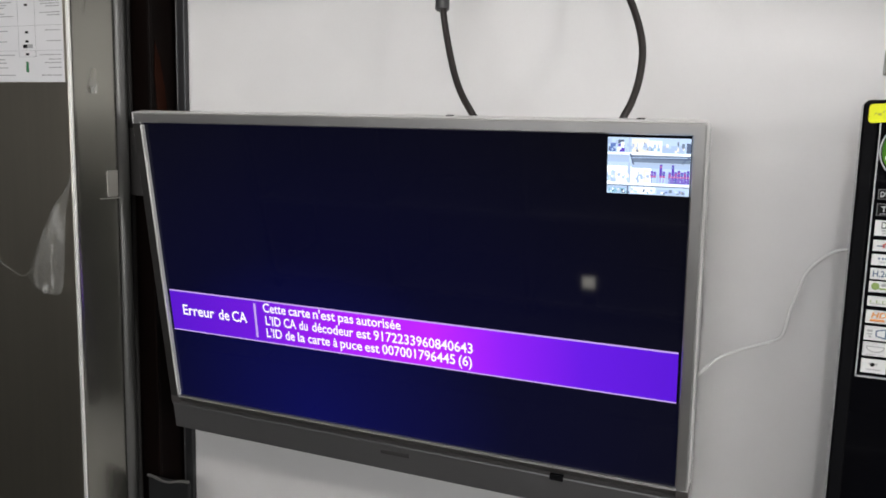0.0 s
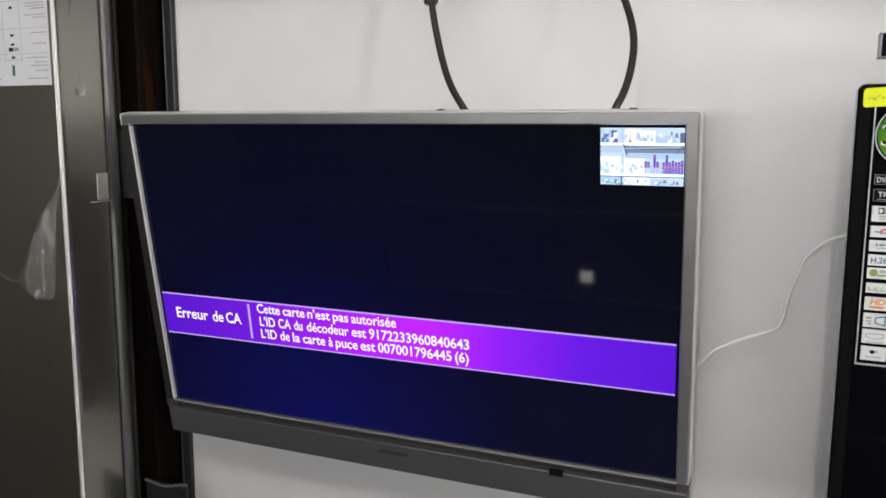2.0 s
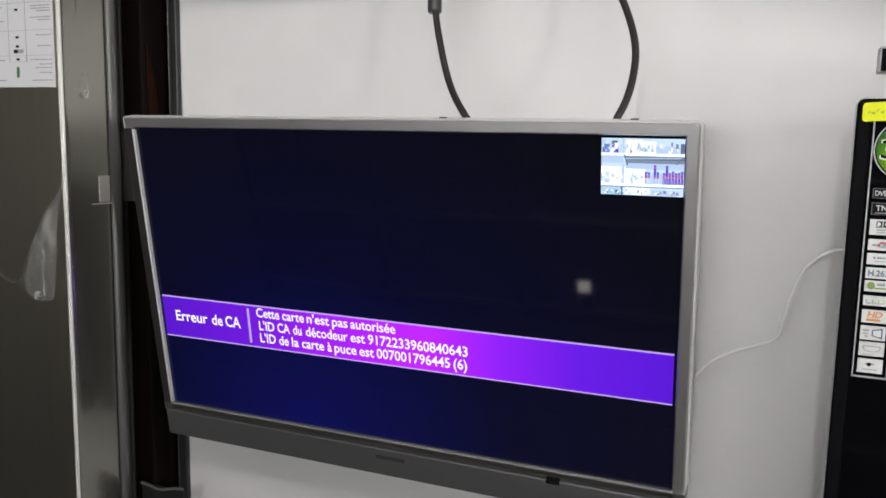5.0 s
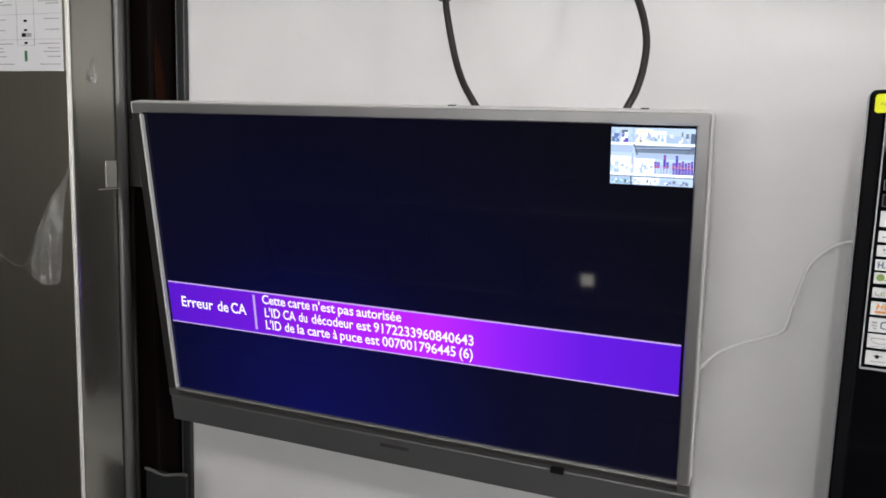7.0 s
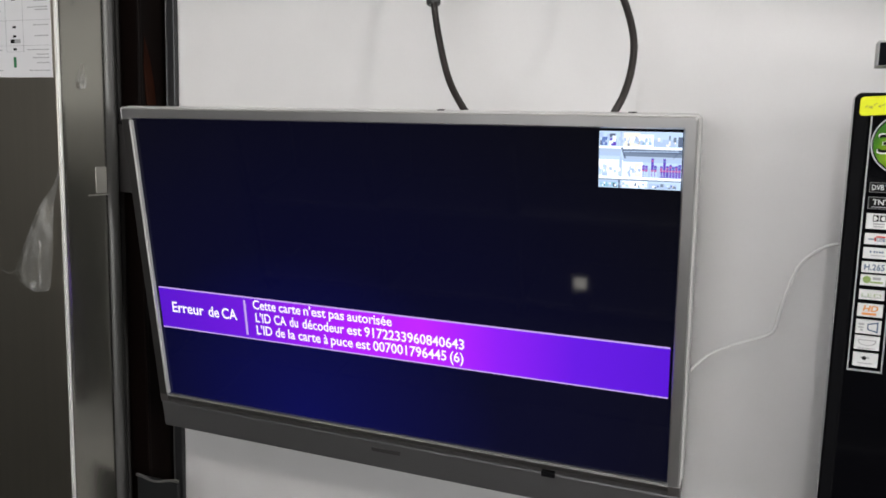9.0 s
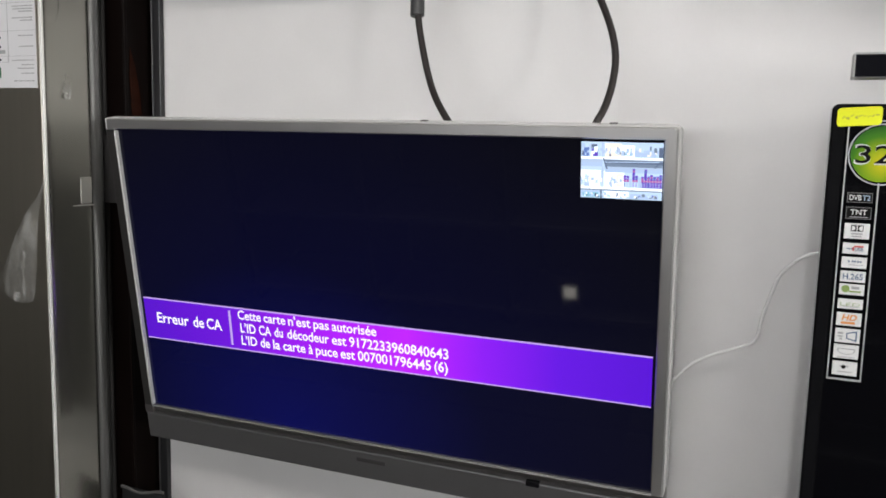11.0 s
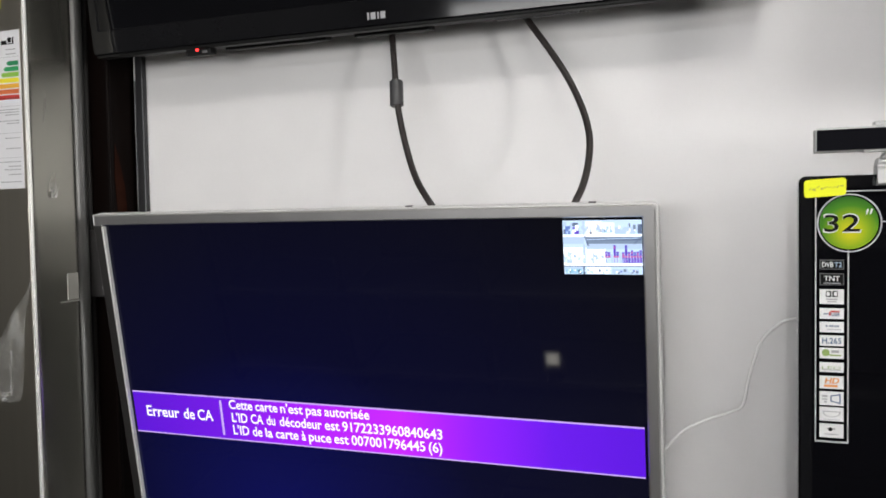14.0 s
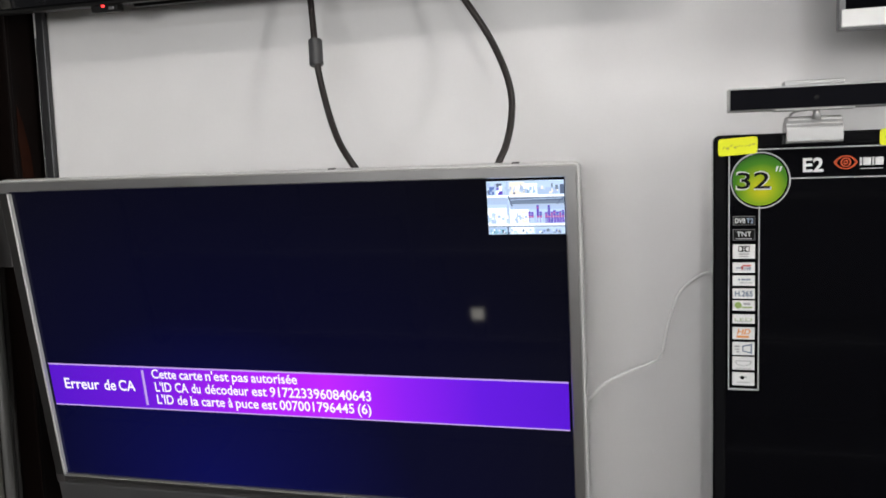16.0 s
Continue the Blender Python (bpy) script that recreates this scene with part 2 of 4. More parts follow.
def box(x0, x1, y0, y1, z0, z1, r=0.0, seg=2, bm=None):
    bm = bm or bmesh.new()
    made = bmesh.ops.create_cube(bm, size=1)["verts"]
    for v in made:
        v.co = Vector(((x0 + x1) / 2 + v.co.x * (x1 - x0), (y0 + y1) / 2 + v.co.y * (y1 - y0), (z0 + z1) / 2 + v.co.z * (z1 - z0)))
    if r:
        bmesh.ops.bevel(bm, geom=list({e for v in made for e in v.link_edges}), offset=r, segments=seg, profile=0.5, affect="EDGES")
    return bm


def loop_points(x0, x1, z0, z1, r, y, n=5):
    pts = []
    for cx, cz, a in ((x1 - r, z1 - r, 0), (x0 + r, z1 - r, 90), (x0 + r, z0 + r, 180), (x1 - r, z0 + r, 270)):
        for i in range(n):
            w = radians(a + 90 * i / (n - 1))
            pts.append(Vector((cx + r * math.cos(w), y, cz + r * math.sin(w))))
    return pts


def loft(loops, cap_first=False, cap_last=False, close=False):
    """Skin over rounded rectangles (x0, x1, z0, z1, radius, y) one after the other."""
    bm = bmesh.new()
    rings = [[bm.verts.new(p) for p in loop_points(*l)] for l in loops]
    pairs = list(zip(rings, rings[1:])) + ([(rings[-1], rings[0])] if close else [])
    for a, b in pairs:
        for i in range(len(a)):
            bm.faces.new((a[i], a[(i + 1) % len(a)], b[(i + 1) % len(a)], b[i]))
    if cap_first:
        bm.faces.new(rings[0])
    if cap_last:
        bm.faces.new(rings[-1])
    return bm


def frame_ring(x0, x1, z0, z1, wx, wt, wb, y0, y1, r=0.006, ch=0.0015):
    """A picture-frame ring with softened edges, from y0 (front) back to y1."""
    return loft([(x0, x1, z0, z1, r, y1), (x0, x1, z0, z1, r, y0 + ch), (x0 + ch, x1 - ch, z0 + ch, z1 - ch, r, y0),
                 (x0 + wx - ch, x1 - wx + ch, z0 + wb - ch, z1 - wt + ch, 0.001, y0), (x0 + wx, x1 - wx, z0 + wb, z1 - wt, 0.001, y0 + ch),
                 (x0 + wx, x1 - wx, z0 + wb, z1 - wt, 0.001, y1)], close=True)


def disc(cx, cz, r, y0, y1, n=48, inner=0.0, bm=None, sx=1.0):
    bm = bm or bmesh.new()
    rings = []
    for rad, y in (((r, y1), (r, y0)) if not inner else ((r, y1), (r, y0), (inner, y0), (inner, y1))):
        rings.append([bm.verts.new((cx + sx * rad * math.cos(2 * math.pi * i / n), y, cz + rad * math.sin(2 * math.pi * i / n))) for i in range(n)])
    for a, b in list(zip(rings, rings[1:])) + ([(rings[-1], rings[0])] if inner else []):
        for i in range(n):
            bm.faces.new((a[i], a[(i + 1) % n], b[(i + 1) % n], b[i]))
    if not inner:
        bm.faces.new(rings[0]), bm.faces.new(rings[1])
    return bm


def text_part(name, body, x0, x1, z0, z1, y, material, parent, label="", thick=0.0002, bold=0.0, shear=0.0):
    """Lettering in Blender's own font, fitted to a rectangle on a plane that faces -y."""
    c = bpy.data.curves.new(name, "FONT")
    c.body, c.size, c.extrude, c.offset, c.resolution_u, c.shear = body, 1.0, 0.0, bold, 3, shear
    tmp = new("tmp_text", c)
    me = bpy.data.meshes.new_from_object(tmp.evaluated_get(bpy.context.evaluated_depsgraph_get()))
    bpy.data.objects.remove(tmp)
    co = np.array([v.co[:] for v in me.vertices])
    lo, hi = co.min(0), co.max(0)
    for v in me.vertices:
        v.co = (x0 + (v.co.x - lo[0]) / (hi[0] - lo[0]) * (x1 - x0), y, z0 + (v.co.y - lo[1]) / (hi[1] - lo[1]) * (z1 - z0))
    me.name = name
    me.materials.append(material)
    o = new(name, me)
    o.parent = parent
    if label:
        o["label"] = label
    return o


def lettering(name, words, base, cap, y, material, parent, label="", bold=0.0):
    """A line of words (text, x0, x1) in Blender's own font on one baseline, with capitals of the given height."""
    bm = bmesh.new()
    for body, x0, x1 in words:
        c = bpy.data.curves.new(name, "FONT")
        c.body, c.offset, c.resolution_u = body, bold, 3
        tmp = new("tmp_text", c)
        me = bpy.data.meshes.new_from_object(tmp.evaluated_get(bpy.context.evaluated_depsgraph_get()))
        bpy.data.objects.remove(tmp)
        xs = [v.co.x for v in me.vertices]
        lo, wide = min(xs), max(xs) - min(xs)
        for v in me.vertices:
            v.co = (x0 + 0.0007 + (v.co.x - lo) / wide * (x1 - x0 - 0.0014), y, base + v.co.y / CAPITAL * cap)
        bm.from_mesh(me)
        bpy.data.meshes.remove(me)
    return part(name, bm, material, parent, label)


def sheet(name, corners, y, thick, material, parent, label=""):
    bm = bmesh.new()
    a = [bm.verts.new((x, y, z)) for x, z in corners]
    b = [bm.verts.new((x, y + thick, z)) for x, z in corners]
    bm.faces.new(a), bm.faces.new(b)
    for i in range(len(a)):
        bm.faces.new((a[i], a[(i + 1) % len(a)], b[(i + 1) % len(a)], b[i]))
    return part(name, bm, material, parent, label)


def tube(name, points, radius, material, parent=None, seg=16):
    """A round cable along a smooth line, as one mesh."""
    pts = [Vector(p) for p in points]
    line = []
    for i in range(len(pts) - 1):
        p0, p1, p2, p3 = pts[max(i - 1, 0)], pts[i], pts[i + 1], pts[min(i + 2, len(pts) - 1)]
        for k in range(8):
            t = k / 8
            line.append(0.5 * (2 * p1 + (p2 - p0) * t + (2 * p0 - 5 * p1 + 4 * p2 - p3) * t * t + (3 * p1 - p0 - 3 * p2 + p3) * t ** 3))
    line.append(pts[-1])
    bm = bmesh.new()
    rings, side = [], Vector((0, 1, 0))
    for i, p in enumerate(line):
        d = (line[min(i + 1, len(line) - 1)] - line[max(i - 1, 0)]).normalized()
        u = d.cross(side).normalized()
        v = d.cross(u)
        rings.append([bm.verts.new(p + radius * (u * math.cos(a) + v * math.sin(a))) for a in (2 * math.pi * k / seg for k in range(seg))])
    for a, b in zip(rings, rings[1:]):
        for i in range(seg):
            bm.faces.new((a[i], a[(i + 1) % seg], b[(i + 1) % seg], b[i])).smooth = True
    for ring in (rings[0], rings[-1]):
        bm.faces.new([bm.verts.new(v.co) for v in ring])
    return part(name, bm, material, parent)


# ---- the room ----
WY = 0.10  # the display wall's face
RX0, RX1, RY0, RH = -1.6, 3.4, -4.4, 2.9


def structure(name, bm, material, label, category):
    return tagged(part(name, bm, material, None), label, category, kind="structure")


structure("wall_north", box(-0.082, RX1, WY, WY + 0.12, 0, RH), WALL, "smooth white painted display wall behind the televisions", "wall")
structure("wall_recess", box(RX0, 0.02, 0.72, 0.82, 0, RH), ROOM, "wall at the back of the recess, in a near-black tone", "wall")
structure("wall_recess_side", box(-0.082, 0.02, WY + 0.122, 0.718, 0, RH), ROOM, "side wall of the recess, in a near-black tone", "wall")
# Wall colour here is set to darken reflections.
structure("wall_west", box(RX0 - 0.1, RX0, RY0, 0.82, 0, RH), WEST_DIM, "unseen side wall, darkened to dim the reflections of it", "wall")
# Openings in the east and south walls are added for the lamps.
east = bmesh.new()
for a in ((RY0, -2.3, 0, RH), (-1.7, WY + 0.12, 0, RH), (-2.3, -1.7, 0, 1.15), (-2.3, -1.7, 2.1, RH)):
    box(RX1, RX1 + 0.1, a[0], a[1], a[2], a[3], bm=east)
structure("wall_east", east, ROOM, "plain near-black side wall with an opening added for a lamp", "wall")
south = bmesh.new()
for a in ((RX0, -1.02, 0, RH), (1.14, 2.48, 0, RH), (3.32, RX1, 0, RH), (-1.02, 1.14, 0, 1.33), (-1.02, 0.86, 1.87, RH), (0.86, 1.14, 1.33, 2.36), (0.86, 1.14, 2.62, RH), (2.48, 3.32, 0, 1.08), (2.48, 3.32, 2.12, RH)):
    box(a[0], a[1], RY0 - 0.1, RY0, a[2], a[3], bm=south)
structure("wall_south", south, ROOM, "plain near-black wall with openings added for the unseen lamps", "wall")
structure("ceiling", box(RX0 - 0.1, RX1 + 0.1, RY0 - 0.1, 0.82, RH, RH + 0.1), CEIL, "plain white ceiling", "ceiling")
floor = structure("floor", box(RX0 - 0.1, RX1 + 0.1, RY0 - 0.1, 0.82, -0.1, -0.006), GROUT, "grey tiled shop floor", "floor")

# dark trim and post at the wall's end
trim = structure("trim", box(-0.0715, -0.057, WY - 0.010, WY - 0.0005, 0.02, 2.6, 0.002), TRIM, "anthracite edge trim of the white wall", "trim")
part("trim_edge", box(-0.0734, -0.0722, WY - 0.0105, WY - 0.0005, 0.3, 1.725, 0.0008), ALU, trim, "thin bright aluminium edge")
post = tagged(part("post", box(-0.1235, -0.087, 0.049, 0.20, 0.0, 2.7, 0.003), WOOD, None), "dark wenge-stained wooden post beside the white wall", "post", kind="structure")
part("post_bead", box(-0.0872, -0.0835, 0.046, 0.052, 0.0, 2.7, 0.001), WOOD, post, "lighter worn wooden bead")


# Thin sliver whose red colour stands in for a glow on the post.
g = bmesh.new()
edge = ((0.060, 1.628), (0.070, 1.600), (0.079, 1.560), (0.083, 1.515), (0.080, 1.470), (0.066, 1.470), (0.062, 1.53), (0.058, 1.58))
fa, fb = [g.verts.new((-0.0870, y, z)) for y, z in edge], [g.verts.new((-0.0864, y, z)) for y, z in edge]
g.faces.new(fa), g.faces.new(fb)
for k in range(len(edge)):
    g.faces.new((fa[k], fa[(k + 1) % len(edge)], fb[(k + 1) % len(edge)], fb[k]))
part("red_glow_patch", g, mat("red_glow_wood", (0.034, 0.010, 0.005), 0.5, 0, 0.4, 50, 0.2, 0.5, spec=0.06), post, "reddish glow on the post, painted as a thin patch")


# ---- the silver television ----
def silver_television():
    tv = thing("television", SILVER_POSE, "silver-framed flat television, switched on, tilted forward on the white wall", "television")
    bezel = part("bezel", frame_ring(-0.0130, 0.7110, -0.0035, 0.4055, 0.0130, 0.0129, 0.0035, -0.004, 0.012, 0.004), SILVER, tv, "brushed silver plastic frame")
    part("outer_edge", frame_ring(-0.0145, 0.7128, -0.0034, 0.4071, 0.0016, 0.0017, 0.0006, -0.0034, 0.010, 0.006, 0.0008), LIP, bezel, "bright chamfered rim")
    part("side_shell", loft([(-0.0138, 0.7122, -0.040, 0.4062, 0.006, 0.0101), (-0.0132, 0.7124, -0.040, 0.4030, 0.006, 0.030), (-0.0120, 0.7112, -0.040, 0.4000, 0.006, 0.040)], False, True), SILVER, tv, "silver plastic side of the housing")
    part("side_face", box(-0.0129, -0.0003, -0.0044, -0.001, -0.002, 0.3915, 0.0003), SHADED_FACE, bezel, "left face of the frame, its shade put into the colour")
    part("inner_lip", box(-0.0004, 0.0027, -0.0054, 0.0005, 0.0, 0.390, 0.0007), LIP, bezel, "bright inner chamfer")
    part("lower_lip", box(0.0, 0.698, -0.0046, 0.0005, -0.0014, 0.0, 0.0006), SEAM, bezel, "bright inner chamfer")
    for x in (0.437, 0.646):
        part("top_notch", box(x - 0.004, x + 0.004, 0.003, 0.009, 0.4066, 0.4080, 0.0004), MATTE, bezel)
    bar = part("speaker_bar", box(-0.0130, 0.7112, -0.0035, 0.030, -0.0530, -0.0143, 0.002), BAR, tv, "matte grey lower bar")
    ch = bmesh.new()
    prof = ((-0.0036, -0.0030), (0.0035, -0.0128), (0.02, -0.0128), (0.02, -0.0030))
    ends = [[ch.verts.new((x, y, z)) for y, z in prof] for x in (-0.0130, 0.7112)]
    for k in range(4):
        ch.faces.new((ends[0][k], ends[0][(k + 1) % 4], ends[1][(k + 1) % 4], ends[1][k]))
    ch.faces.new(ends[0]), ch.faces.new(ends[1])
    part("lower_chamfer", ch, SHADE, bezel, "sloping lower frame edge, shade put into its colour")
    for xa, xb in ((-0.0143, -0.0005), (0.6985, 0.7126)):
        part("frame_foot", box(xa, xb, -0.0038, 0.02, -0.0143, -0.0020, 0.0008), SHADE, bezel)
    part("groove", box(-0.0125, 0.7105, -0.0040, 0.02, -0.0140, -0.0132), BAR, bar, "seam above the bar")
    part("nameplate", box(0.328, 0.369, -0.0042, -0.003, -0.0292, -0.0238, 0.0003), PLATE, bar, "dull plate on the bar")
    part("receiver", box(0.5545, 0.571, -0.0062, 0.0, -0.0185, -0.0115, 0.001), BLACK, bar, "small black receiver window")
    part("back_cover", loft([(-0.006, 0.704, -0.036, 0.394, 0.006, 0.0402), (0.004, 0.694, -0.042, 0.372, 0.02, 0.050), (0.02, 0.678, -0.046, 0.24, 0.02, 0.066)], True, True), MATTE, tv)
    part("wall_bracket", box(0.25, 0.45, 0.0662, 0.1105, 0.06, 0.16, 0.003), MATTE, tv)
    screen = part("screen", box(0.0, 0.698, 0.0, 0.015, 0.0, 0.3926), LIT, tv, "glossy dark display glowing deep blue")
    # message band
    band = part("message_band", box(0.0075, 0.6945, -0.0009, 0.0, 0.1038, 0.1606), BAND, screen, "violet message band with white lettering")
    return tv, screen, band


silver, screen, band = silver_television()
for z in (0.1607, 0.1029):
    part("band_line", box(0.0075, 0.6945, -0.0011, -0.0001, z - 0.0007, z + 0.0009), PALEGLOW, screen, "pale violet line")
part("band_divider", box(0.1478, 0.1512, -0.0011, -0.0009, 0.108, 0.1565), PALEGLOW, screen, "pale violet divider")
for z, cap, words in (
        (0.1270, 0.0147, (("Erreur", 0.0268, 0.0818), ("de", 0.0879, 0.1070), ("CA", 0.1101, 0.1362))),
        (0.1461, 0.0124, (("Cette", 0.1620, 0.1992), ("carte", 0.2021, 0.2365), ("n'est", 0.2393, 0.2737), ("pas", 0.2764, 0.3002), ("autorisée", 0.3029, 0.3663))),
        (0.1280, 0.0127, (("L'ID", 0.1644, 0.1897), ("CA", 0.1932, 0.2135), ("du", 0.2170, 0.2312), ("décodeur", 0.2363, 0.2989), ("est", 0.3016, 0.3237), ("9172233960840643", 0.3263, 0.4603))),
        (0.1108, 0.0127, (("L'ID", 0.1643, 0.1900), ("de", 0.1939, 0.2099), ("la", 0.2133, 0.2254), ("carte", 0.2286, 0.2632), ("à", 0.2666, 0.2743), ("puce", 0.2770, 0.3102), ("est", 0.3128, 0.3349), ("007001796445", 0.3373, 0.4372), ("(6)", 0.4402, 0.4590)))):
    lettering("caption", words, z, cap, -0.0012, TEXTGLOW, screen, "white lettering on the band", 0.017)

# inset picture of stocked shelves
G = {k: glow_mat("inset_" + k, c, s) for k, c, s in (("pale", (0.58, 0.75, 1.0), 1.1), ("white", (0.86, 0.93, 1.0), 1.5), ("grey", (0.30, 0.40, 0.58), 0.7), ("teal", (0.30, 0.62, 0.80), 1.0), ("mist", (0.52, 0.66, 0.92), 1.0),
                                                     ("violet", (0.16, 0.08, 0.66), 0.9), ("pink", (0.75, 0.20, 0.55), 0.8), ("cream", (1.0, 0.93, 0.82), 1.1), ("blue", (0.18, 0.30, 0.75), 0.8), ("haze", (0.52, 0.68, 0.96), 1.0), ("slate", (0.17, 0.23, 0.38), 0.75), ("lilac", (0.40, 0.28, 0.85), 0.9))}
PX0, PX1, PZ0, PZ1 = 0.6145, 0.6968, 0.3312, 0.3892
inset = part("inset_picture", box(PX0, PX1, -0.0008, 0.0, PZ0, PZ1), G["pale"], screen, "small inset picture of stocked shelves")


def inset_piece(name, u0, u1, v0, v1, k, lift=0.0010):
    w, h = PX1 - PX0, PZ1 - PZ0
    part(name, box(PX0 + u0 * w, PX0 + u1 * w, -lift, -0.0007, PZ1 - v1 * h, PZ1 - v0 * h), G[k], inset)


rnd = random.Random(5)
for u0, u1, v0, v1, k in ((0, 0.27, 0.30, 0.36, "mist"), (0, 0.27, 0.36, 0.43, "haze"), (0.30, 1, 0.30, 0.335, "grey"), (0.30, 1, 0.335, 0.37, "slate"), (0.30, 1, 0.37, 0.43, "grey"), (0.30, 1, 0.43, 0.48, "mist"), (0.30, 1, 0.48, 0.53, "haze"), (0, 1, 0.262, 0.302, "white"),
                          (0, 1, 0.795, 0.838, "white"), (0, 1, 0.838, 0.858, "grey"), (0.262, 0.282, 0.44, 0.80, "mist"), (0.262, 0.280, 0.0, 0.26, "mist"), (0.248, 0.268, 0.84, 1.0, "slate"), (0, 0.248, 0.86, 0.91, "haze"), (0.03, 0.25, 0.90, 0.985, "teal"),
                          (0.0, 0.25, 0.50, 0.79, "white"), (0.04, 0.11, 0.60, 0.79, "haze"), (0.05, 0.09, 0.66, 0.79, "mist"), (0.29, 0.54, 0.50, 0.79, "white"), (0.44, 0.53, 0.55, 0.79, "cream"), (0.37, 0.40, 0.60, 0.79, "haze"), (0.30, 0.50, 0.02, 0.26, "cream"), (0.44, 0.66, 0.05, 0.26, "white"),
                          (0.48, 0.64, 0.17, 0.23, "haze"), (0.50, 0.62, 0.19, 0.225, "teal"), (0.66, 0.92, 0.13, 0.25, "haze"), (0.70, 0.90, 0.215, 0.24, "slate"), (0.74, 0.80, 0.17, 0.24, "mist"), (0.84, 0.86, 0.06, 0.24, "grey"), (0.30, 0.60, 0.87, 0.985, "white"),
                          (0.62, 0.95, 0.90, 0.985, "haze"), (0.95, 1.0, 0.08, 0.25, "slate"), (0.96, 1.0, 0.42, 0.53, "grey"), (0.0, 0.05, 0.02, 0.25, "haze"), (0.03, 0.10, 0.10, 0.25, "blue"), (0.10, 0.14, 0.05, 0.20, "mist"), (0.13, 0.20, 0.04, 0.17, "slate"), (0.14, 0.21, 0.13, 0.25, "violet"), (0.16, 0.18, 0.08, 0.22, "haze")):
    inset_piece("inset_shape", u0, u1, v0, v1, k, {"grey": 0.0010, "mist": 0.00105, "slate": 0.00107, "haze": 0.00110, "white": 0.00103}.get(k, 0.0012))
# slanting shelf brace and the lit edges of the shelf boards
for pts, k in ((((0.272, 0.28), (0.292, 0.28), (0.335, 0.47), (0.318, 0.47)), "slate"), (((0.975, 0.30), (0.995, 0.30), (0.915, 0.44), (0.90, 0.44)), "slate"), (((0.30, 0.345), (0.97, 0.325), (0.97, 0.338), (0.30, 0.360)), "haze")):
    sheet("inset_shape", [(PX0 + u * (PX1 - PX0), PZ1 - v * (PZ1 - PZ0)) for u, v in pts], -0.00135, 0.0004, G[k], inset)
for i in range(13):
    u, top = 0.535 + i * 0.0358, 0.545 + rnd.random() * 0.05 - (0.09 if i in (3, 7) else 0)
    if i in (2, 5):
        inset_piece("inset_carton", u, u + 0.030, top + 0.04, 0.79, "haze", 0.00125)
        continue
    inset_piece("inset_carton", u, u + 0.030, top, 0.79 - (0.10 if i < 6 else 0.0), "violet", 0.0013)
    inset_piece("inset_carton", u + 0.004, u + 0.026, top + 0.03, top + 0.06, rnd.choice(("blue", "pink", "lilac")), 0.0014)
    inset_piece("inset_carton", u, u + 0.030, 0.655, 0.685, "pink", 0.0014)
    inset_piece("inset_carton", u + 0.006, u + 0.016, 0.70, 0.78, rnd.choice(("lilac", "blue", "haze")), 0.00145)
for v0, v1, u_to, n in ((0.03, 0.25, 0.94, 62), (0.50, 0.78, 0.50, 40), (0.87, 0.985, 0.95, 60)):
    for i in range(n):
        u = rnd.random() * u_to
        low = v1 - rnd.random() * (v1 - v0) * 0.45
        inset_piece("inset_item", u, u + 0.008 + rnd.random() * 0.028, low - (v1 - v0) * (0.15 + 0.3 * rnd.random()), low, rnd.choice(("pale", "white", "white", "haze", "pale", "cream", "haze", "mist") + (("teal", "slate", "grey", "slate", "blue") if v0 > 0.8 else ("violet", "slate", "blue", "mist") if u < 0.25 and v0 < 0.1 else ("grey", "mist") if v0 < 0.1 else ())), 0.00145 + i * 0.000006)


# ---- the black television with stickers ----
def black_television():
    tv = thing("television", pose(0.8445, -0.066, 1.113), "black 32-inch television, switched off, with stickers on its front", "television")
    w, h = 0.732, 0.4305
    part("bezel", frame_ring(0, w, 0, h, 0.0125, 0.0125, 0.018, 0.0, 0.024, 0.006, 0.002), BLACK, tv, "glossy black plastic frame")
    part("screen", box(0.0125, w - 0.0125, 0.0015, 0.012, 0.018, h - 0.0125), PANEL, tv, "dark glossy screen, off")
    part("back_cover", loft([(0.004, w - 0.004, 0.004, h - 0.004, 0.006, 0.0241), (0.03, w - 0.03, 0.02, h - 0.03, 0.02, 0.05), (0.10, w - 0.10, 0.03, h - 0.12, 0.02, 0.085)], True, True), MATTE, tv)
    part("wall_bracket", box(0.27, 0.47, 0.0852, 0.1655, 0.12, 0.28, 0.003), MATTE, tv)
    return tv


black = black_television()
SX, SZ = -0.8445, -1.113  # places on the wall are given in the room's metres and shifted to the set's corner


def sticker(name, x0, x1, z0, z1, material, label="", y0=-0.0006, y1=0.0, parent=None):
    return part(name, box(x0 + SX, x1 + SX, y0, y1, z0 + SZ, z1 + SZ), material, parent or black, label)


LINE = [(0.8588, 0.8600, 1.2895, 1.5230), (0.8868, 0.8880, 1.2895, 1.4735), (0.8588, 0.8880, 1.2890, 1.2905), (0.9150, 1.562, 1.4992, 1.5004), (0.884, 1.562, 1.5280, 1.5292), (1.5608, 1.562, 1.4992, 1.5292)]
for x0, x1, z0, z1 in LINE:
    sticker("outline", x0, x1, z0, z1, GREYLINE, "thin grey printed outline", -0.0003, 0.0016)
badge = part("badge", disc(0.8875 + SX, 1.4990 + SZ, 0.0250, -0.0012, 0.0016), BADGE, black, "round green and yellow size badge")
part("badge_ring", disc(0.8880 + SX, 1.4987 + SZ, 0.0276, -0.0008, 0.0016, inner=0.0264), GREYLINE, badge, "pale ring")
text_part("badge_halo", "32", 0.8655 + SX, 0.8980 + SX, 1.4893 + SZ, 1.5078 + SZ, -0.0013, WHITEINK, badge, "pale edge round the figures", bold=0.012)
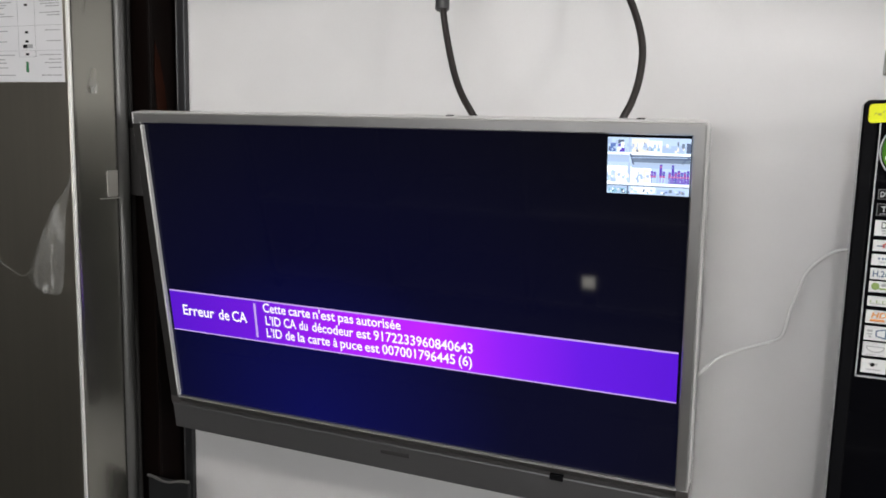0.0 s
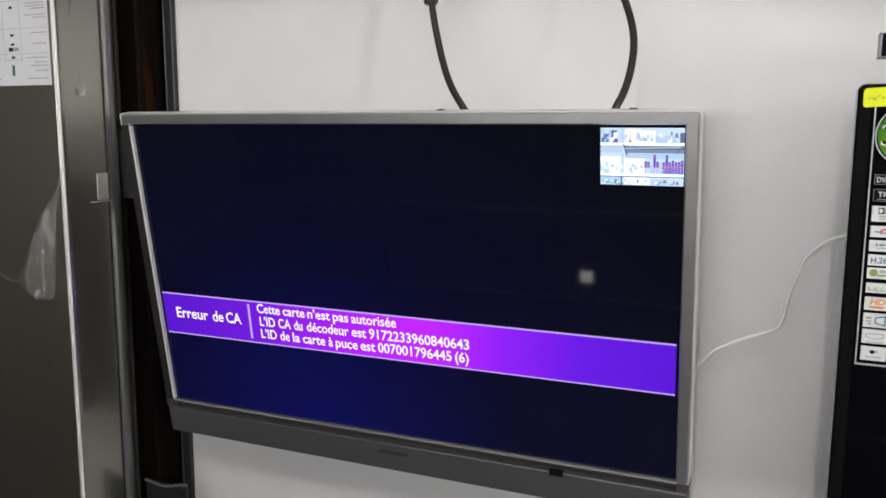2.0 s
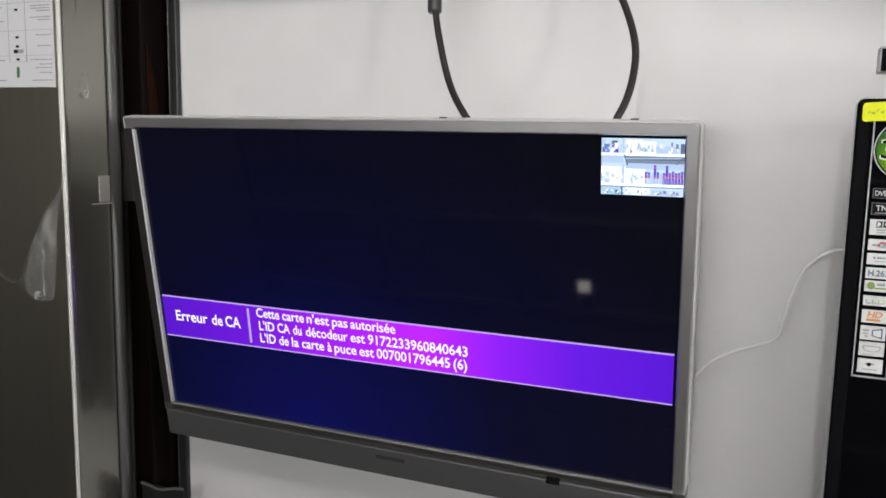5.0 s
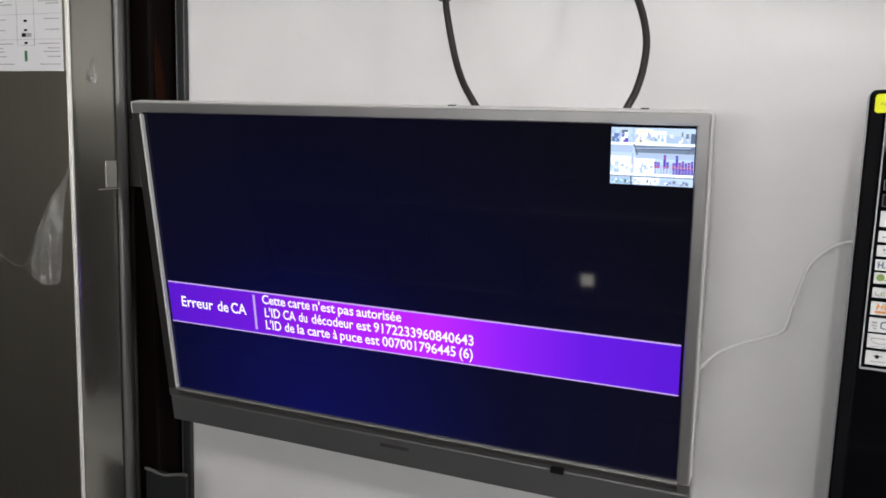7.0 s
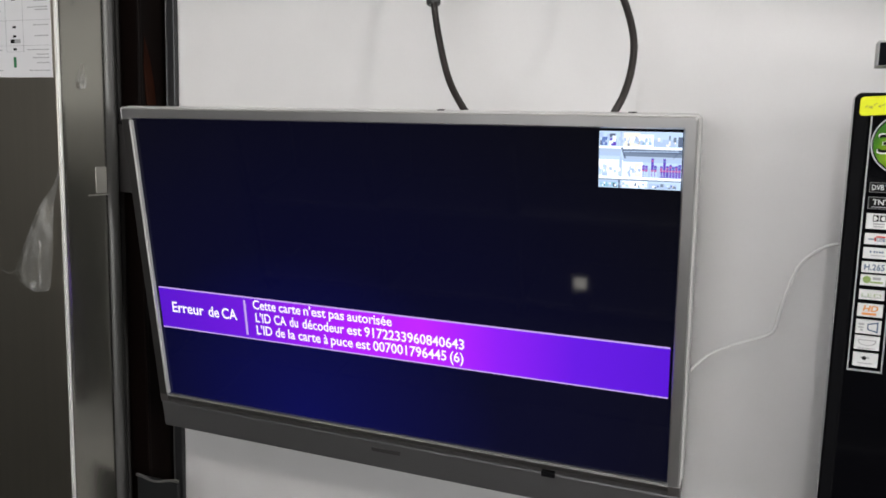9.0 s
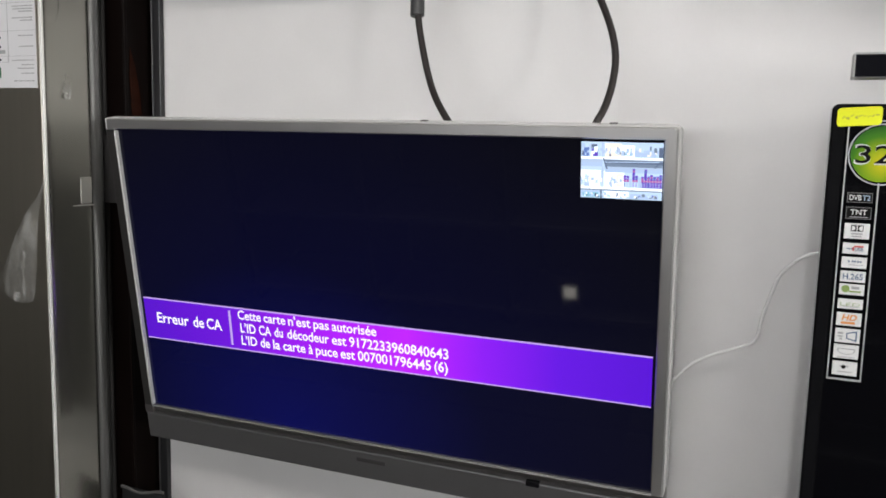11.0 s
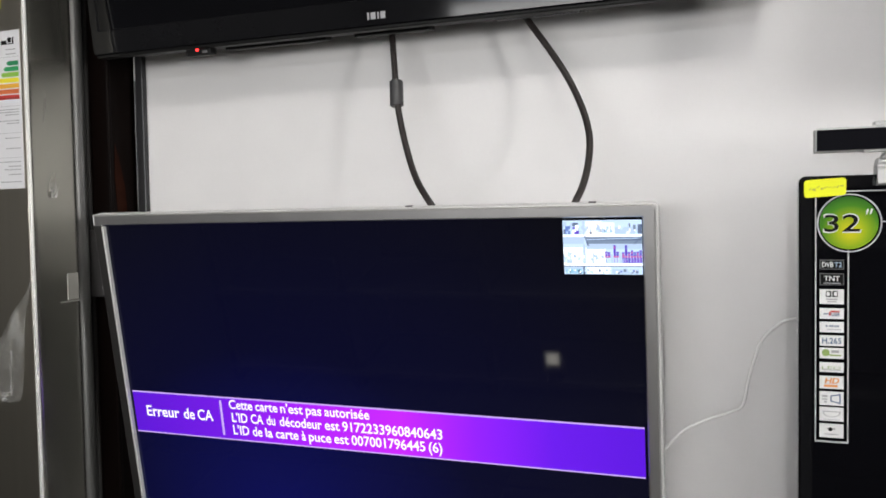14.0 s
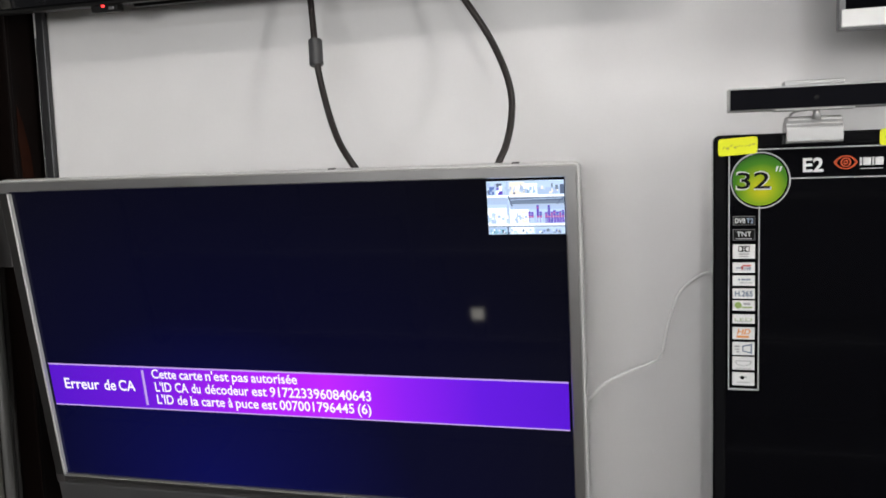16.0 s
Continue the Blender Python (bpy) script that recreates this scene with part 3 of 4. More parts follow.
text_part("badge_text", "32", 0.8665 + SX, 0.8970 + SX, 1.4905 + SZ, 1.5068 + SZ, -0.0015, DARKINK, badge, "black figures", bold=0.008)
text_part("inch_mark", "\"", 0.9018 + SX, 0.9078 + SX, 1.5065 + SZ, 1.5118 + SZ, -0.0015, WHITEINK, badge, "white inch mark", shear=0.3)
text_part("model_text", "E2", 0.9262 + SX, 0.9445 + SX, 1.5053 + SZ, 1.5190 + SZ, -0.0004, WHITEINK, black, "white lettering", bold=0.024)
# eye-shaped mark and plain bars in place of the maker's name
def eye_outline(cx, cz, half, rise, stroke, y0, y1, n=18):
    """A pointed lens outline, like an eye."""
    bm = bmesh.new()
    rings = []
    for k, y in ((1, y1), (1, y0), (0, y0), (0, y1)):
        a, r = half - (0 if k else stroke * 1.9), rise - (0 if k else stroke)
        top = [(cx + a * math.cos(math.pi * i / n), cz + r * math.sin(math.pi * i / n) ** 1.5) for i in range(n + 1)]
        low = [(x, 2 * cz - z) for x, z in top[-2:0:-1]]
        rings.append([bm.verts.new((x, y, z)) for x, z in top + low])
    for a, b in zip(rings, rings[1:] + rings[:1]):
        for i in range(len(a)):
            bm.faces.new((a[i], a[(i + 1) % len(a)], b[(i + 1) % len(a)], b[i]))
    return bm


mark = part("brand_mark", eye_outline(0.9640 + SX, 1.5137 + SZ, 0.0103, 0.0066, 0.0012, -0.0004, 0.0016), EYERED, black, "orange-red eye-shaped mark")
part("mark_ring", disc(0.9640 + SX, 1.5137 + SZ, 0.0046, -0.0005, 0.0016, inner=0.0033), EYERED, mark)
part("mark_dot", disc(0.9640 + SX, 1.5137 + SZ, 0.0022, -0.0005, 0.0016, 20, inner=0.0010), EYERED, mark)
for x0, x1 in ((0.9762, 0.9778), (0.9790, 0.9856), (0.9868, 0.9884), (0.9894, 0.9962)):
    sticker("brand_bar", x0, x1, 1.5105, 1.5178, WHITEINK, "plain white bar", -0.0004, 0.0016)
sticker("brand_bar", 0.9765, 0.9960, 1.5070, 1.5078, GREYLINE, "thin grey bar", -0.0004, 0.0016)

ROWS = [(1.4640, 1.4550), (1.4510, 1.4400), (1.4360, 1.4220), (1.4180, 1.4080), (1.4050, 1.3950), (1.3920, 1.3820), (1.3800, 1.3700), (1.3660, 1.3570), (1.3530, 1.3410), (1.3380, 1.3250), (1.3230, 1.3100), (1.3070, 1.2940)]
for i, (z1, z0) in enumerate(ROWS):
    x0, x1, c = 0.8630, 0.8837, (z0 + z1) / 2
    if i < 2:
        s = sticker("feature_label", x0, x1, z0, z1, DIMLINE, "black feature label with pale lettering", -0.0004, 0.0016)
        sticker("label_face", x0 + 0.0006, x1 - 0.0006, z0 + 0.0006, z1 - 0.0006, DARKINK, "", -0.0006, -0.0003, s)
        for body, u0, u1, ink in ((("DVB", 0.09, 0.56, WHITEINK), ("T2", 0.60, 0.91, PALEBLUE)), (("TNT", 0.17, 0.83, WHITEINK),))[i]:
            text_part("label_text", body, x0 + u0 * (x1 - x0) + SX, x0 + u1 * (x1 - x0) + SX, c - 0.0024 + i * 0.0008 + SZ, c + 0.0024 + i * 0.0008 + SZ, -0.0008, ink, s, bold=0.01)
        if i:
            sticker("label_bar", x0 + 0.003, x1 - 0.003, z0 + 0.0016, z0 + 0.0022, GREYLINE, "", -0.0007, -0.0005, s)
        continue
    s = sticker("feature_label", x0, x1, z0, z1, WHITEINK, "white feature label", -0.0006, 0.0016)

    def bar(u0, u1, v0, v1, material, y=-0.0008):
        sticker("label_bar", x0 + u0 * (x1 - x0), x0 + u1 * (x1 - x0), z0 + v0 * (z1 - z0), z0 + v1 * (z1 - z0), material, "", y, -0.0005, s)

    def word(body, u0, u1, v0, v1, material, bold=0.0, shear=0.0):
        text_part("label_text", body, x0 + u0 * (x1 - x0) + SX, x0 + u1 * (x1 - x0) + SX, z0 + v0 * (z1 - z0) + SZ, z0 + v1 * (z1 - z0) + SZ, -0.0009, material, s, bold=bold, shear=shear)

    if i == 2:
        bar(0.25, 0.48, 0.48, 0.9, DARKINK), bar(0.52, 0.75, 0.48, 0.9, DARKINK)
        for u, side in ((0.285, 1), (0.715, -1)):
            arc = [(x0 + SX + u * (x1 - x0) + side * 0.0030 * math.sin(math.pi * k / 10), z0 + SZ + 0.69 * (z1 - z0) + 0.0022 * math.cos(math.pi * k / 10)) for k in range(11)]
            sheet("label_mark", arc, -0.0010, 0.0003, WHITEINK, s)
        bar(0.27, 0.73, 0.28, 0.38, INK), bar(0.3, 0.7, 0.12, 0.2, INK)
    elif i == 3:
        bar(0.15, 0.45, 0.42, 0.52, BLUEINK), bar(0.45, 0.82, 0.62, 0.78, REDINK), bar(0.38, 0.46, 0.3, 0.65, REDINK), word("USB", 0.48, 0.82, 0.28, 0.6, BLUEINK, 0.02)
    elif i == 4:
        for u in (0.25, 0.4, 0.5, 0.62, 0.72):
            bar(u, u + 0.07, 0.52, 0.7, BLUEINK)
        bar(0.3, 0.88, 0.26, 0.33, INK)
    elif i == 5:
        word("H.265", 0.10, 0.90, 0.22, 0.80, BLUEINK, 0.02)
    elif i == 6:
        part("label_mark", disc(x0 + 0.25 * (x1 - x0) + SX, z0 + 0.55 * (z1 - z0) + SZ, 0.0034, -0.0009, -0.0005, 20), GREEN, s)
        bar(0.48, 0.8, 0.55, 0.8, INK), bar(0.4, 0.88, 0.25, 0.4, GREEN)
    elif i == 7:
        word("LED", 0.1, 0.88, 0.3, 0.62, GREEN, -0.01), bar(0.1, 0.88, 0.2, 0.26, INK)
    elif i == 8:
        word("HD", 0.2, 0.82, 0.42, 0.88, ORANGE, 0.03, 0.2), bar(0.18, 0.75, 0.14, 0.32, ORANGE)
    elif i == 9:
        bar(0.1, 0.32, 0.6, 0.75, INK), bar(0.1, 0.32, 0.4, 0.5, INK), bar(0.18, 0.3, 0.2, 0.32, INK)
        sheet("label_mark", [(x0 + SX + u * (x1 - x0), z0 + SZ + v * (z1 - z0)) for u, v in ((0.45, 0.3), (0.88, 0.12), (0.88, 0.9), (0.45, 0.72))], -0.0009, 0.0004, BLUEINK, s)
        sheet("label_mark", [(x0 + SX + u * (x1 - x0), z0 + SZ + v * (z1 - z0)) for u, v in ((0.5, 0.36), (0.82, 0.24), (0.82, 0.78), (0.5, 0.66))], -0.0011, 0.0003, WHITEINK, s)
    elif i == 10:
        part("label_mark", disc(x0 + 0.5 * (x1 - x0) + SX, z0 + 0.62 * (z1 - z0) + SZ, 0.0042, -0.0009, -0.0005, 28, inner=0.0037, sx=1.8), INK, s)
        bar(0.12, 0.88, 0.68, 1.0, WHITEINK, -0.0012), bar(0.14, 0.86, 0.68, 0.74, INK, -0.0013), bar(0.15, 0.85, 0.08, 0.13, INK)
    else:
        part("label_mark", disc(x0 + 0.45 * (x1 - x0) + SX, z0 + 0.62 * (z1 - z0) + SZ, 0.0019, -0.0009, -0.0005, 20), DARKINK, s)
        bar(0.3, 0.65, 0.6, 0.72, INK), bar(0.2, 0.8, 0.22, 0.28, INK)


def rounded(x0, x1, z0, z1, r):
    """Corners of a rectangle with rounded corners."""
    out = []
    for cx, cz, a0 in ((x1 - r, z1 - r, 0), (x0 + r, z1 - r, 90), (x0 + r, z0 + r, 180), (x1 - r, z0 + r, 270)):
        out += [(cx + r * math.cos(radians(a0 + k * 22.5)), cz + r * math.sin(radians(a0 + k * 22.5))) for k in range(5)]
    return out


def note(x0, z0, x1, z1, drop, y=-0.0672, label="fluorescent yellow paper price note with a faint pen scribble", group="price notes on the black television"):
    """A small paper price note with a pen scribble."""
    n = tagged(sheet("price_note", [(x, z + drop * (x - x0) / (x1 - x0)) for x, z in rounded(x0, x1, z0, z1, 0.0032)], y, 0.0006, YELLOW, None), label, "price note", group)
    r = random.Random(int(x0 * 1000))
    px = x0 + 0.12 * (x1 - x0)
    for k in range(9):
        ww = 0.0018 + r.random() * 0.0016
        zz = (z0 + z1) / 2 + drop * (px - x0) / (x1 - x0) + (r.random() - 0.5) * 0.002
        sheet("scribble", [(px, zz - 0.0008), (px + ww, zz + (r.random() - 0.5) * 0.004), (px + ww, zz + 0.0008 + (r.random() - 0.2) * 0.002), (px, zz + 0.0004)], y - 0.0002, 0.00015, PENCIL, n)
        px += ww + 0.0008


note(0.8490, 1.5228, 0.8853, 1.5395, 0.0022)
note(0.9925, 1.5285, 1.030, 1.5440, 0.0015)


# ---- the camera bar on top of the black television ----
def webcam():
    w = thing("webcam", pose(0.935, -0.066, 1.5435), "silver clip-on webcam bar with a black front, on the black television", "webcam")
    body = part("body", box(-0.0775, 0.0775, -0.016, 0.008, 0.0215, 0.0435, 0.0009, 2), WEBSILVER, w, "silver plastic housing")
    part("front_panel", box(-0.0762, 0.0762, -0.0166, -0.0155, 0.0224, 0.0418, 0.0004), NOSHINE, body, "glossy black front panel")
    part("lens_ring", disc(0.0, 0.0318, 0.0026, -0.0170, -0.0164, 32, inner=0.0020), NOSHINE, body)
    part("lens", disc(0.0, 0.0318, 0.0019, -0.0169, -0.0164, 24), UNDER, body, "dark glass lens")
    part("top_tab", box(-0.028, 0.0245, -0.014, 0.004, 0.0434, 0.0480, 0.001), WEBSILVER, body)
    part("lower_strip", box(-0.037, 0.033, -0.0168, -0.004, 0.0200, 0.0216, 0.0006), WEBSILVER, body)
    g = bmesh.new()
    bmesh.ops.create_cone(g, cap_ends=True, segments=20, radius1=0.0042, radius2=0.0026, depth=0.0105)
    g.transform(Matrix.Translation((0.0008, -0.0118, 0.0163)))
    for face in g.faces:
        face.smooth = len(face.verts) == 4
    part("neck", g, WEBSILVER, w, "slim silver neck")
    tube("neck_arm", [(-0.0235, 0.004, 0.006), (-0.0215, 0.003, 0.013), (-0.0185, 0.001, 0.0185), (-0.0130, -0.001, 0.0204), (-0.006, -0.002, 0.0206)], 0.0012, WEBSILVER, w, 10)
    g = bmesh.new()
    prof = [(0.005, 0.0150), (-0.006, 0.0150), (-0.0095, 0.0140), (-0.0112, 0.0122), (-0.0112, 0.0102), (-0.0102, 0.0088), (-0.0100, 0.0078), (-0.0112, 0.0066), (-0.0124, 0.0058), (-0.0134, 0.0046), (-0.0140, 0.0030), (-0.0142, -0.0082), (-0.0134, -0.0098), (-0.0116, -0.0104), (-0.0030, -0.0104), (-0.0018, -0.0090), (-0.0018, 0.0005), (0.0225, 0.0005), (0.0225, 0.0080), (0.012, 0.0140)]
    ends = [[g.verts.new((x + (0.0012 if k > 4 and k < 16 else 0) * sgn, y, z)) for k, (y, z) in enumerate(prof)] for x, sgn in ((-0.0240, -1), (0.0226, 1))]
    for k in range(len(prof)):
        q = (k + 1) % len(prof)
        g.faces.new((ends[0][k], ends[0][q], ends[1][q], ends[1][k])).smooth = k < 10
    for side in ends:
        g.faces.new([g.verts.new(v.co) for v in side])
    part("clip", g, WEBSILVER, w, "rounded silver clip over the frame's edge")
    part("clip_leg", box(-0.022, 0.020, 0.0235, 0.0285, -0.018, 0.008, 0.001), MATTE, w)
    return w


webcam()


# ---- the upper television ----
def upper_television():
    tv = thing("television", pose(-0.068, 0.004, 1.7420, 7.0, 0, 0), "glossy black television hung high on the white wall, screen dark", "television")
    w, h = 0.885, 0.51
    bz = part("bezel", frame_ring(0, w, 0.004, h, 0.015, 0.015, 0.034, 0.0, 0.02, 0.006, 0.002), BLACK, tv, "glossy black plastic frame")
    part("lower_edge", box(0.004, w - 0.004, 0.003, 0.024, 0.0, 0.0060, 0.0015), UNDER, bz)
    part("screen", box(0.015, w - 0.015, 0.0015, 0.012, 0.038, h - 0.015), PANEL, tv, "dark glossy screen")
    for x0, x1 in ((0.4300, 0.4322), (0.4346, 0.4410), (0.4434, 0.4453), (0.4477, 0.4541)):
        part("brand_bar", box(x0, x1, -0.0006, 0.001, 0.0125, 0.0205), GREYLINE, bz, "plain pale bar")
    rec = part("receiver", box(0.152, 0.192, 0.007, 0.021, -0.0085, 0.003, 0.0015), UNDER, tv, "small black receiver under the frame")
    part("standby_light", box(0.1690, 0.1735, 0.0058, 0.008, -0.0028, 0.0010, 0.0006), REDLED, rec, "red standby light")
    part("receiver_lens", box(0.179, 0.187, 0.0062, 0.008, -0.0062, -0.0025, 0.0006), GREYPL, rec, "small grey sensor")
    back = part("back_cover", loft([(0.004, w - 0.004, 0.003, h - 0.004, 0.006, 0.0201), (0.03, w - 0.15, 0.001, h - 0.03, 0.012, 0.027), (0.04, w - 0.17, 0.002, h - 0.08, 0.015, 0.046), (0.08, w - 0.20, 0.03, h - 0.12, 0.02, 0.062), (0.12, w - 0.24, 0.06, h - 0.18, 0.02, 0.078)], True, True), UNDER, tv)
    for i in range(24):
        x = 0.585 + i * 0.0046
        part("vent_slot", box(x, x + 0.0024, 0.029, 0.044, -0.0004, 0.0030), GREYPL, back)
    for x0, x1 in ((0.20, 0.355), (0.395, 0.50)):
        part("port_panel", box(x0, x1, 0.030, 0.048, -0.0030, 0.005, 0.001), UNDER, back)
    part("wall_bracket", box(0.33, 0.53, 0.0782, 0.083, 0.10, 0.22, 0.002), UNDER, tv)
    return tv


upper_television()

# ---- cables ----
c = thing("cable", pose(0, 0, 0), "black cable with a ferrite bead hanging between two televisions", "cable", "black cables between the televisions")
tube("lead", [(0.3700, 0.060, 1.7679), (0.3725, 0.052, 1.7490), (0.3820, 0.036, 1.7040), (0.3900, 0.022, 1.6670), (0.3985, 0.012, 1.6320), (0.4160, -0.004, 1.5840), (0.4330, -0.018, 1.5520), (0.4560, -0.032, 1.5235), (0.477, -0.022, 1.49), (0.487, -0.012, 1.46)], 0.0040, CABLE, c)
bead = bmesh.new()
bmesh.ops.create_cone(bead, cap_ends=True, segments=28, radius1=0.0085, radius2=0.0085, depth=0.0330)
bmesh.ops.bevel(bead, geom=[e for e in bead.edges if abs(e.verts[0].co.z - e.verts[1].co.z) < 1e-5], offset=0.0015, segments=2, affect="EDGES")
bead.transform(Matrix.Translation((0.3905, 0.0215, 1.6650)) @ Euler((radians(-8), radians(-4), 0)).to_matrix().to_4x4())
part("ferrite_bead", bead, FERRITE, c, "dark grey ferrite bead")
c = thing("cable", pose(0, 0, 0), "black cable bowed out between two televisions", "cable", "black cables between the televisions")
tube("lead", [(0.5370, 0.060, 1.7689), (0.5530, 0.052, 1.7440), (0.5830, 0.042, 1.7020), (0.6050, 0.034, 1.6670), (0.6230, 0.020, 1.6300), (0.6325, 0.006, 1.5980), (0.6335, -0.008, 1.5680), (0.6295, -0.022, 1.5420), (0.6225, -0.032, 1.5230), (0.607, -0.022, 1.49), (0.6, -0.012, 1.46)], 0.0040, CABLE, c)
wire = thing("wire", pose(0, 0, 0), "thin white wire along the wall between two televisions", "wire")
tube("lead", [(0.885, -0.010, 1.408), (0.850, 0.030, 1.3965), (0.837, 0.040, 1.3910), (0.8255, 0.046, 1.3820), (0.813, 0.050, 1.3660), (0.806, 0.052, 1.3445), (0.800, 0.054, 1.3220), (0.796, 0.056, 1.2990), (0.792, 0.060, 1.2890), (0.782, 0.066, 1.2815), (0.7505, 0.070, 1.2670), (0.728, 0.068, 1.2540), (0.715, 0.064, 1.2410), (0.704, 0.060, 1.2290), (0.675, 0.058, 1.200)], 0.0019, WIRE, wire, 12)


# ---- the white-framed display ----
def small_display():
    d = thing("monitor", pose(0.949, -0.10, 1.632), "grey monitor with a white lower frame, hung high on the wall", "monitor")
    bz = part("bezel", frame_ring(0, 0.50, 0, 0.31, 0.006, 0.012, 0.018, 0.0, 0.010, 0.002, 0.0008), GREYPL, d, "dark grey plastic frame")
    part("lower_frame", box(0.0022, 0.4978, -0.002, 0.001, 0.0022, 0.0178, 0.0008), WHITEPL, bz, "white lower frame")
    part("screen", box(0.006, 0.494, 0.003, 0.009, 0.018, 0.298), PANEL, d, "dark screen")
    part("back_cover", loft([(0.003, 0.497, 0.003, 0.307, 0.002, 0.0101), (0.02, 0.48, 0.02, 0.29, 0.01, 0.030), (0.04, 0.46, 0.04, 0.27, 0.02, 0.06)], True, True), GREYPL, d)
    part("wall_bracket", box(0.20, 0.30, 0.0602, 0.1995, 0.10, 0.20, 0.003), MATTE, d)
    return d


small_display()


# ---- the refrigerator ----
FX, FY = -0.1000, -0.082


def refrigerator():
    f = thing("refrigerator", pose(FX, FY, 0), "wrapped steel refrigerator with an energy label, standing beside the white wall", "refrigerator")
    part("body", box(-0.60, -0.025, 0.128, 0.70, 0.03, 1.86, 0.004), DARKBODY, f, "dark cabinet sides")
    outline = [(-0.60, 0.0), (-0.0045, 0.0)]
    outline += [(-0.0045 + 0.0045 * math.sin(a), 0.009 - 0.009 * math.cos(a)) for a in (math.pi / 2 * k / 8 for k in range(1, 9))]
    outline += [(-0.00002 * k * k, 0.009 + 0.010 * k) for k in range(1, 7)]
    outline += [(-0.0007 - 0.006 * (1 - math.cos(a)), 0.069 + 0.014 * math.sin(a)) for a in (math.pi / 2 * k / 8 for k in range(1, 9))]
    outline += [(-0.60, 0.083)]
    g = bmesh.new()
    ends = [[g.verts.new((x, y, z)) for x, y in outline] for z in (0.05, 1.86)]
    for k in range(len(outline)):
        q = (k + 1) % len(outline)
        g.faces.new((ends[0][k], ends[0][q], ends[1][q], ends[1][k])).smooth = 1 <= k < len(outline) - 2
    for ring in ends:
        g.faces.new([g.verts.new(v.co) for v in ring])
    d = part("door", g, SIDE, f, "wrapped grey steel door with a rounded side")
    part("door_skin", box(-0.594, -0.0045, -0.0012, 0.002, 0.052, 1.858, 0.0006), STEEL, d, "dull brown-grey steel front")
    part("door_edge", box(-0.0046, 0.0005, -0.0017, 0.0022, 0.05, 1.86, 0.0012, 3), EDGE, d, "bright polished corner")
    part("hinge_cap", box(-0.006, 0.0006, 0.056, 0.0760, 1.4020, 1.4395, 0.001), HINGE, d, "pale hinge cover")
    part("seam", box(-0.006, 0.0008, 0.042, 0.0785, 1.3990, 1.4008, 0.0004), HINGE, d, "bright seam across the door's side")
    part("hinge_arm", box(-0.02, 0.0050, 0.118, 0.1275, 1.4000, 1.5000, 0.001), PLATE, f, "dark hinge arm")
    g = bmesh.new()
    bmesh.ops.create_cone(g, cap_ends=False, segments=32, radius1=0.0135, radius2=0.0135, depth=1.82)
    g.transform(Matrix.Translation((-0.0215, 0.1015, 0.95)))
    for face in g.faces:
        face.smooth = len(face.verts) == 4
    part("edge_strip", g, GASKET, f, "rounded grey edge strip")
    for x in (-0.55, -0.05):
        part("foot", box(x - 0.02, x + 0.02, 0.14, 0.18, 0.0, 0.03, 0.003), MATTE, f)
    return f


refrigerator()


def energy_label():
    y = FY - 0.0020
    lab = tagged(part("energy_label", box(-0.245, -0.1095, y, FY - 0.0013, 1.5585, 1.770), PAPER, None), "white printed energy label stuck on the refrigerator door", "label")

    def ink(x0, x1, z0, z1, material, name="print"):
        part(name, box(x0, x1, y - 0.0002, y + 0.0002, z0, z1), material, lab)

    for z in (1.669, 1.633, 1.600):
        ink(-0.244, -0.1115, z, z + 0.0004, INK, "ruling")
    for x, z0, z1 in ((-0.160, 1.592, 1.69), (-0.192, 1.592, 1.69), (-0.1605, 1.592, 1.60)):
        ink(x, x + 0.0004, z0, z1, INK, "ruling")
    ink(-0.192, -0.160, 1.592, 1.5924, INK, "ruling")
    r = random.Random(3)
    for z in (1.679, 1.664, 1.6605, 1.657, 1.649, 1.6455, 1.626, 1.612, 1.594, 1.588, 1.5835, 1.577, 1.567):
        x1 = -0.1145
        end = x1 - 0.014 - r.random() * 0.026
        while x1 > end:
            w = 0.002 + r.random() * 0.004
            ink(x1 - w, x1, z, z + 0.0010 + r.random() * 0.0005, INK, "text_bar")
            x1 -= w + 0.0009
        ink(-0.240, -0.240 + 0.02 + r.random() * 0.02, z, z + 0.0012, INK, "text_bar")
    for z in (1.659, 1.623, 1.611, 1.594):
        ink(-0.179, -0.173, z, z + 0.003, DARKINK, "text_bar")
    ink(-0.1835, -0.176, 1.6035, 1.6085, DARKINK, "mark")
    ink(-0.1755, -0.1655, 1.6035, 1.6085, INK, "mark")
    ink(-0.1795, -0.1745, 1.5715, 1.5855, GREENINK, "mark")
    cols = ((0.01, 0.22, 0.08), (0.02, 0.32, 0.10), (0.25, 0.50, 0.06), (0.85, 0.75, 0.03), (0.80, 0.42, 0.04), (0.65, 0.16, 0.05), (0.55, 0.05, 0.04))
    for i, col in enumerate(cols):
        z1 = 1.7292 - i * 0.0075
        m = mat("grade_ink", col, 0.6)
        w = 0.018 + 0.005 * i
        sheet("grade_bar", [(-0.1125, z1 - 0.006), (-0.1125, z1), (-0.1125 - w, z1), (-0.1160 - w, z1 - 0.003), (-0.1125 - w, z1 - 0.006)], y - 0.0002, 0.0004, m, lab)
    for xa, xb, z, h in ((-0.142, -0.132, 1.7525, 0.0045), (-0.130, -0.124, 1.7540, 0.0065), (-0.122, -0.1195, 1.7525, 0.0085), (-0.142, -0.1195, 1.7515, 0.0012)):
        ink(xa, xb, z, z + h, DARKINK, "text_bar")
    for z in (1.7440, 1.7380):
        ink(-0.134, -0.1165, z, z + 0.0012, INK, "text_bar")
    ink(-0.244, -0.1115, 1.7345, 1.7349, INK, "ruling")
    return lab


